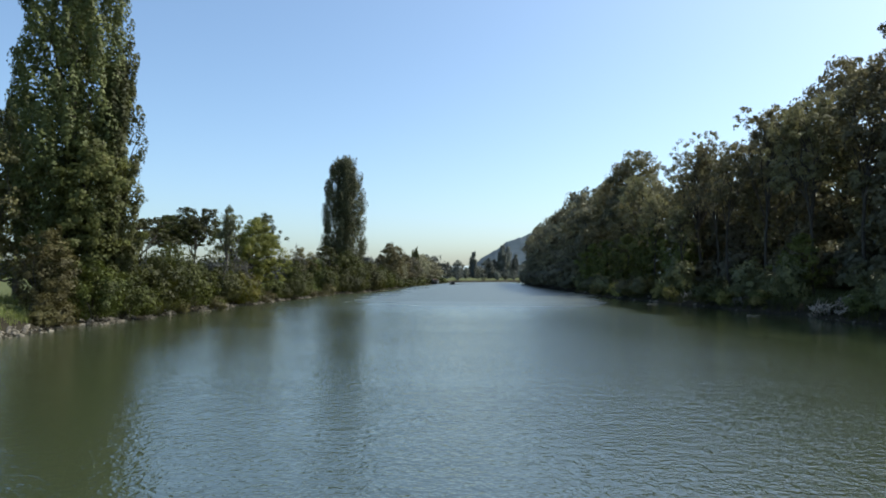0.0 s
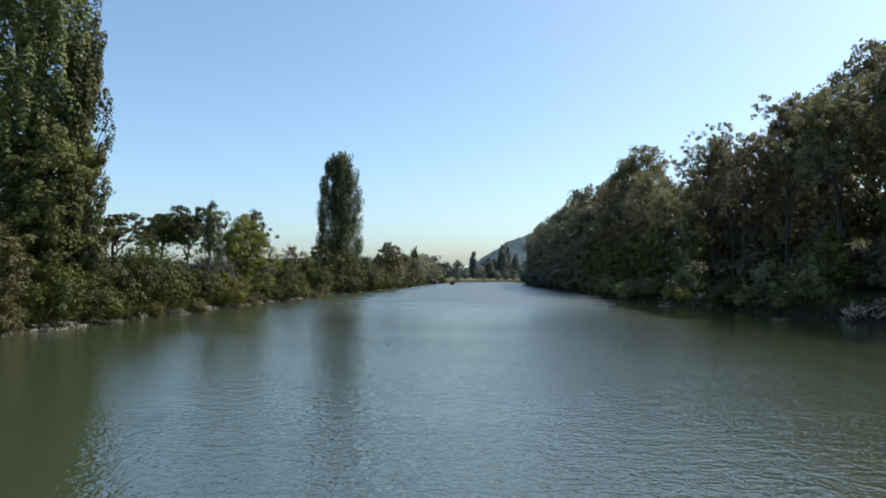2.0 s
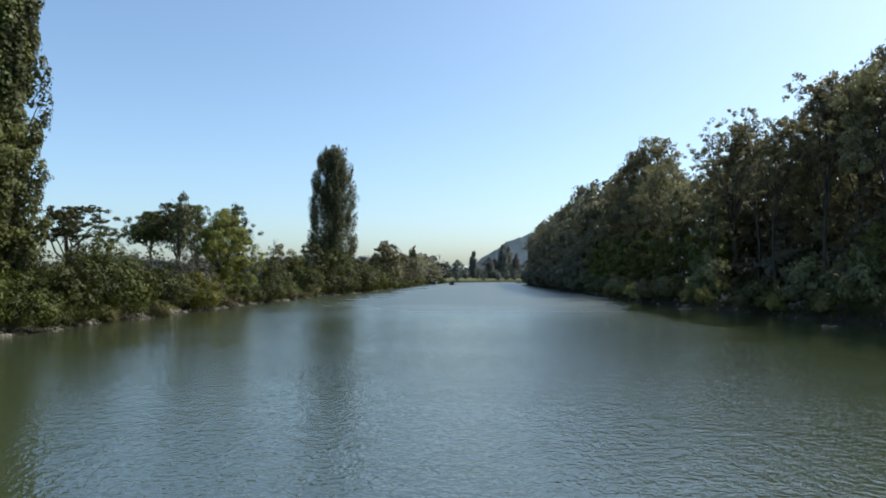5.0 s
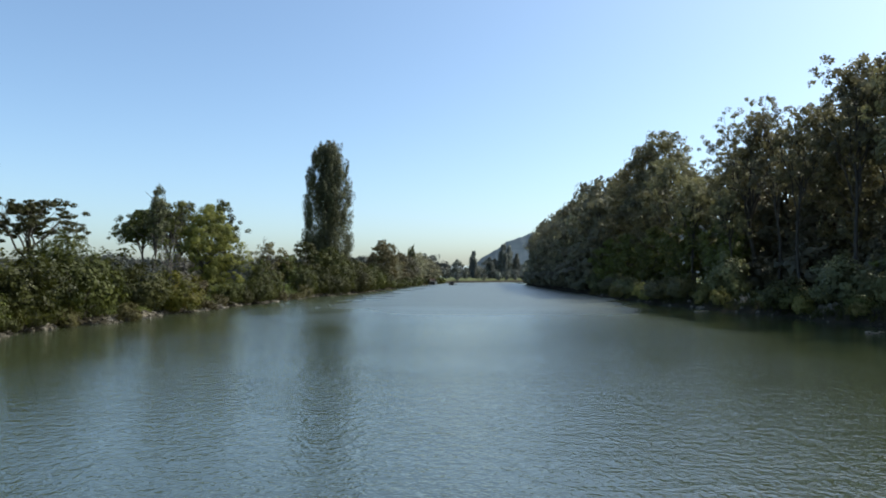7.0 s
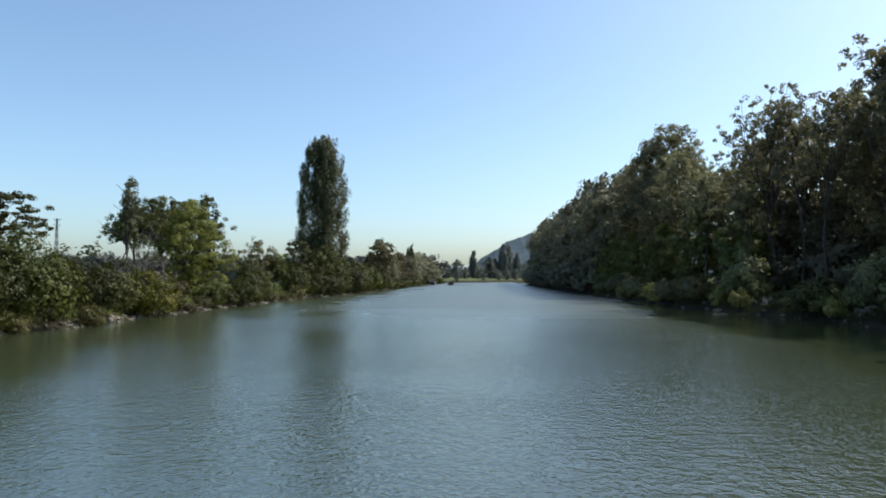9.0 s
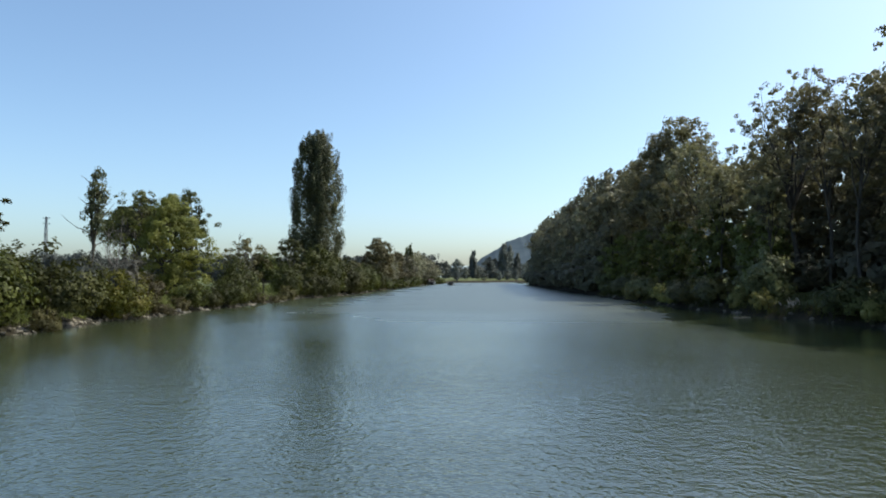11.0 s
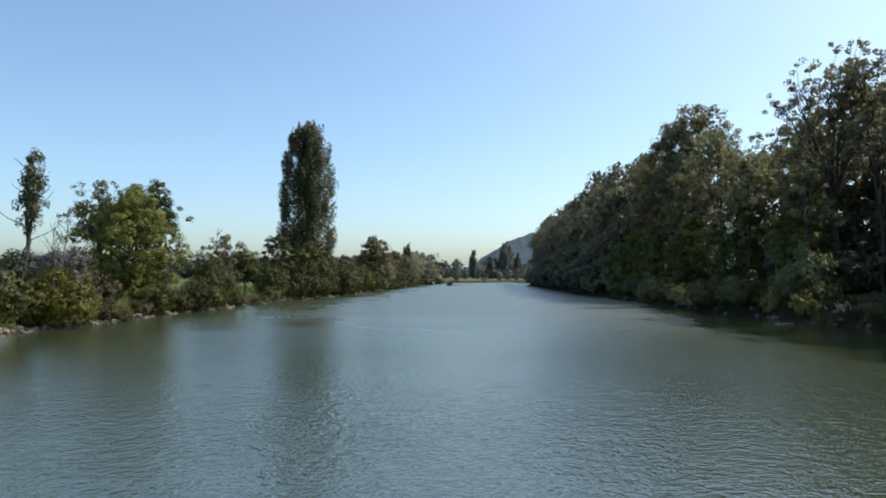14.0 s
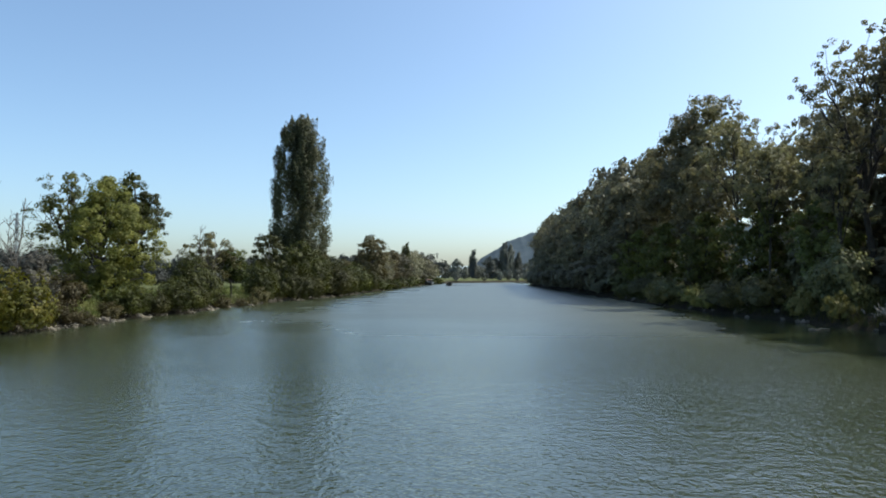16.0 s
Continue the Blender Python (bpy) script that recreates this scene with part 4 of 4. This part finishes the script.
def cruiser(x, y, turn):
    root = new("cabin_boat")
    root.matrix_basis = pose(x, y, 0.0, 0, 0, turn)
    hull("hull", 8.5, 3.0, 1.0, HULL_DARK, root, "dark painted hull")
    cabin = block("cabin", (2.2, 3.6, 0.85), (0, 0.2, 1.3), HULL_WHITE, root, "white cabin", 0.9)
    block("canopy", (2.3, 2.2, 0.55), (0, 2.4, 1.95), CANVAS, root, "faded reddish canvas canopy", 0.85, 0.15)
    block("windscreen", (2.0, 0.10, 0.55), (0, -1.62, 1.55), GLASS, cabin, "dark glass", 0.9, 0.02)
    for sx in (-1.17, 1.17):
        block("side_window", (0.06, 1.6, 0.4), (sx * 0.93, 0.2, 1.45), GLASS, cabin, "dark glass", 1.0, 0.01)
    child("bow_rail", quad_mesh("bow_rail", *tubes([([(-1.2, -1.6, 1.75), (-0.8, -3.2, 1.85), (0, -4.1, 1.9), (0.8, -3.2, 1.85), (1.2, -1.6, 1.75)], 0.03, 0.03)], 5), STEEL), root)
    return tagged(root, "dark-hulled cabin boat with a faded reddish canopy on the river", "boat")


def speedboat(x, y, turn):
    root = new("speedboat")
    root.matrix_basis = pose(x, y, 0.0, 0, 0, turn)
    hull("hull", 4.6, 1.9, 0.75, HULL_DARK, root, "dark hull")
    block("windscreen", (1.4, 0.08, 0.45), (0, -0.5, 0.95), GLASS, root, "dark glass", 0.85, 0.02)
    block("console", (0.9, 0.6, 0.6), (0, 0.0, 0.85), HULL_DARK, root, "", 0.9)
    block("seat", (1.3, 0.6, 0.55), (0, 1.0, 0.8), HULL_DARK, root, "", 0.9)
    block("outboard_motor", (0.4, 0.45, 0.9), (0, 2.45, 0.55), HULL_DARK, root, "black outboard motor", 0.8)
    return tagged(root, "small dark motorboat under way on the river", "boat")


cruiser(-15.6, 268, 12)
speedboat(-7.8, 250, 10)


def wake(x, y):
    """Broken white water trailing behind and beside the motorboat."""
    rg = np.random.default_rng(81)
    vs, qs, n0 = [], [], 0
    for k in range(160):
        d = rg.uniform(-1.5, 26) if k % 3 else rg.uniform(-2.5, 3)
        side = rg.choice((-1, 1))
        cx, cy = x + 0.18 * d + side * (0.9 + 0.06 * max(d, 0)) + rg.normal() * 0.25, y + d
        L, w, h = rg.uniform(0.2, 0.7), rg.uniform(0.08, 0.2), rg.uniform(0.02, 0.10)
        v = np.array([(cx - L, cy, 0.004), (cx, cy - w, h), (cx + L, cy, 0.004), (cx, cy + w, 0.004)])
        vs.append(v)
        qs.append(np.array([[0, 1, 2, 3]]) + n0)
        n0 += 4
    tagged(new("boat_wake", quad_mesh("boat_wake", np.concatenate(vs), np.concatenate(qs), FOAM)), "white broken wake behind a small motorboat", "wake", kind="stuff")


wake(-7.8, 250)


# ---- grass of the left bank ----
def grass(name, label, count, spot, tall, seed, mat=None):
    """Tussocks of bent blades; spot(rng, n) gives their places."""
    rg = np.random.default_rng(seed)
    x, y = spot(rg, count)
    per = 10
    bx, by = np.repeat(x, per) + rg.normal(size=count * per) * 0.14, np.repeat(y, per) + rg.normal(size=count * per) * 0.14
    n = len(bx)
    z = height(bx, by) - 0.03
    w = rg.uniform(0, 6.28, n)
    h = np.repeat(rg.uniform(0.5, 1.2, count), per) * tall * rg.uniform(0.5, 1.1, n)
    side = np.stack([np.cos(w), np.sin(w), 0 * w], 1) * 0.022
    tip = np.stack([-np.sin(w), np.cos(w), 0 * w], 1) * (h * rg.uniform(0.1, 0.6, n))[:, None]
    foot = np.stack([bx, by, z], 1)
    up = np.array([0, 0, 1.0]) * h[:, None]
    v = np.stack([foot - side, foot + side, foot + up + tip + side * 0.3, foot + up + tip - side * 0.3], 1).reshape(-1, 3)
    tagged(new(name, quad_mesh(name, v, np.arange(4 * n).reshape(-1, 4), mat or GRASS_BLADES)), label, "grass", kind="stuff")


def bank_spots(rg, n):
    y = rg.uniform(28, 165, n)
    return left_shore(y) - 0.9 - 10.0 * rg.uniform(0, 1, n) ** 1.6, y


def right_spots(rg, n):
    y = rg.uniform(32, 130, n)
    return right_shore(y) + 0.3 + 3.5 * rg.uniform(0, 1, n) ** 1.4, y


grass("grass", "uneven tufts of green and dry grass on the bank", 4500, bank_spots, 0.55, 82)
grass("grass", "rank grass and reeds under the wood's edge", 1500, right_spots, 0.6, 83, OLIVE)


# ---- stones along the waterline ----
def stone_mesh(seed, mat):
    rg = np.random.default_rng(seed)
    bm = bmesh.new()
    bmesh.ops.create_icosphere(bm, subdivisions=1, radius=1.0)
    k = Vector(rg.uniform(0.75, 1.2, 3))
    for v in bm.verts:
        v.co *= 1 + rg.uniform(-0.22, 0.18)
        v.co.x, v.co.y, v.co.z = v.co.x * k.x, v.co.y * k.y, v.co.z * k.z * 0.7
    me = bpy.data.meshes.new("stone")
    bm.to_mesh(me)
    bm.free()
    me.materials.append(mat)
    return me


STONES = [stone_mesh(90 + k, STONE) for k in range(8)]
PALE_STONES = [stone_mesh(90 + k, PALE_STONE) for k in range(8)]


def stone_row(name, label, shore, inland, y0, y1, split, count_near, count_far, seed, big=0.26, between=0, spread=(-0.25, 0.8), kinds=STONES):
    """Rough stones dumped along the waterline; those past y = split are one mass."""
    rg = np.random.default_rng(seed)

    def place(y):
        y += 0.8 * math.sin(1.25 * y) + 0.6 * math.sin(0.57 * y + 1.0)   # heaps and bare stretches
        d = rg.uniform(*spread)
        x = float(shore(y)) + inland * d
        return Vector((x, y, max(ground_at(x, y), -0.12) + rg.uniform(-0.02, 0.10)))

    base = np.array([v.co[:] for v in STONES[0].vertices])
    tris = np.array([list(p.vertices) + [p.vertices[2]] for p in STONES[0].polygons])
    root = new(name)
    for k in range(count_near):
        y = y0 + (split - y0) * (k + rg.uniform(0, 1)) / count_near
        o = child("stone", kinds[int(rg.integers(8))], root)
        r0 = rg.uniform(0.32, 1.0) ** 1.3 * big
        o.matrix_basis = Matrix.LocRotScale(place(y), Euler(rg.uniform(0, 6.28, 3) * (0.15, 0.15, 1.0)), (r0 * rg.uniform(0.8, 1.3), r0, r0 * rg.uniform(0.6, 1.0)))
    me = bpy.data.meshes.new("stone_rest")
    vs, fs, n0 = [], [], 0
    for k in range(between + count_far):
        small = k < between      # cobbles filling the gaps of the near stretch
        y, w = rg.uniform(y0, split) if small else rg.uniform(split, y1), rg.uniform(0, 6.28)
        p, r0 = place(y), rg.uniform(0.05, 0.12) if small else rg.uniform(0.10, 0.26)
        c, sn = math.cos(w), math.sin(w)
        v = base * r0 * rg.uniform(0.8, 1.2, 3)
        vs.append(np.stack([v[:, 0] * c - v[:, 1] * sn + p.x, v[:, 0] * sn + v[:, 1] * c + p.y, v[:, 2] + p.z], 1))
        fs.append(tris[:, :3] + n0)
        n0 += len(v)
    me.from_pydata(np.concatenate(vs).tolist(), [], np.concatenate(fs).tolist())
    me.materials.append(kinds[0].materials[0])
    rest = child("stone_rest", me, root)
    tagged(rest, kind="stuff")
    return tagged(root, label, "stones", kind="structure")


def rubble_mound(x, y, count, reach, seed, label):
    """A low bank of pale broken stone and litter, sloping down to the water."""
    rg = np.random.default_rng(seed)
    root = new("rubble_mound")
    root.location = (x, y, 0.0)
    for k in range(count):
        px, py = rg.uniform(-0.45, 0.75) * reach[0], rg.normal() * reach[1] * 0.4
        z = max(ground_at(x + px, y + py), -0.05) + rg.uniform(0.0, 0.35) * max(0.0, 1 - abs(py) / reach[1])
        o = child("stone", PALE_STONES[int(rg.integers(8))], root)
        r0 = rg.uniform(0.09, 0.22)
        o.matrix_basis = Matrix.LocRotScale(Vector((px, py, z)), Euler(rg.uniform(0, 6.28, 3) * (0.3, 0.3, 1.0)), (r0 * rg.uniform(0.9, 1.6), r0, r0 * rg.uniform(0.5, 0.9)))
    return tagged(root, label, "rubble")


rubble_mound(26.2, 49.6, 130, (2.6, 2.4), 97, "bank of pale broken stones and litter under the wood")
rubble_mound(24.6, 62.6, 30, (1.2, 1.0), 98, "small heap of pale stones at the shaded waterline")
rubble_mound(22.4, 86.0, 40, (1.4, 1.6), 99, "pale stones among bushes at the waterline")

stone_row("riprap_bank", "pale rough stones along the left waterline", left_shore, -1, 27, 150, 80, 300, 420, 95, 0.24, 900, (-0.5, 0.55), PALE_STONES)
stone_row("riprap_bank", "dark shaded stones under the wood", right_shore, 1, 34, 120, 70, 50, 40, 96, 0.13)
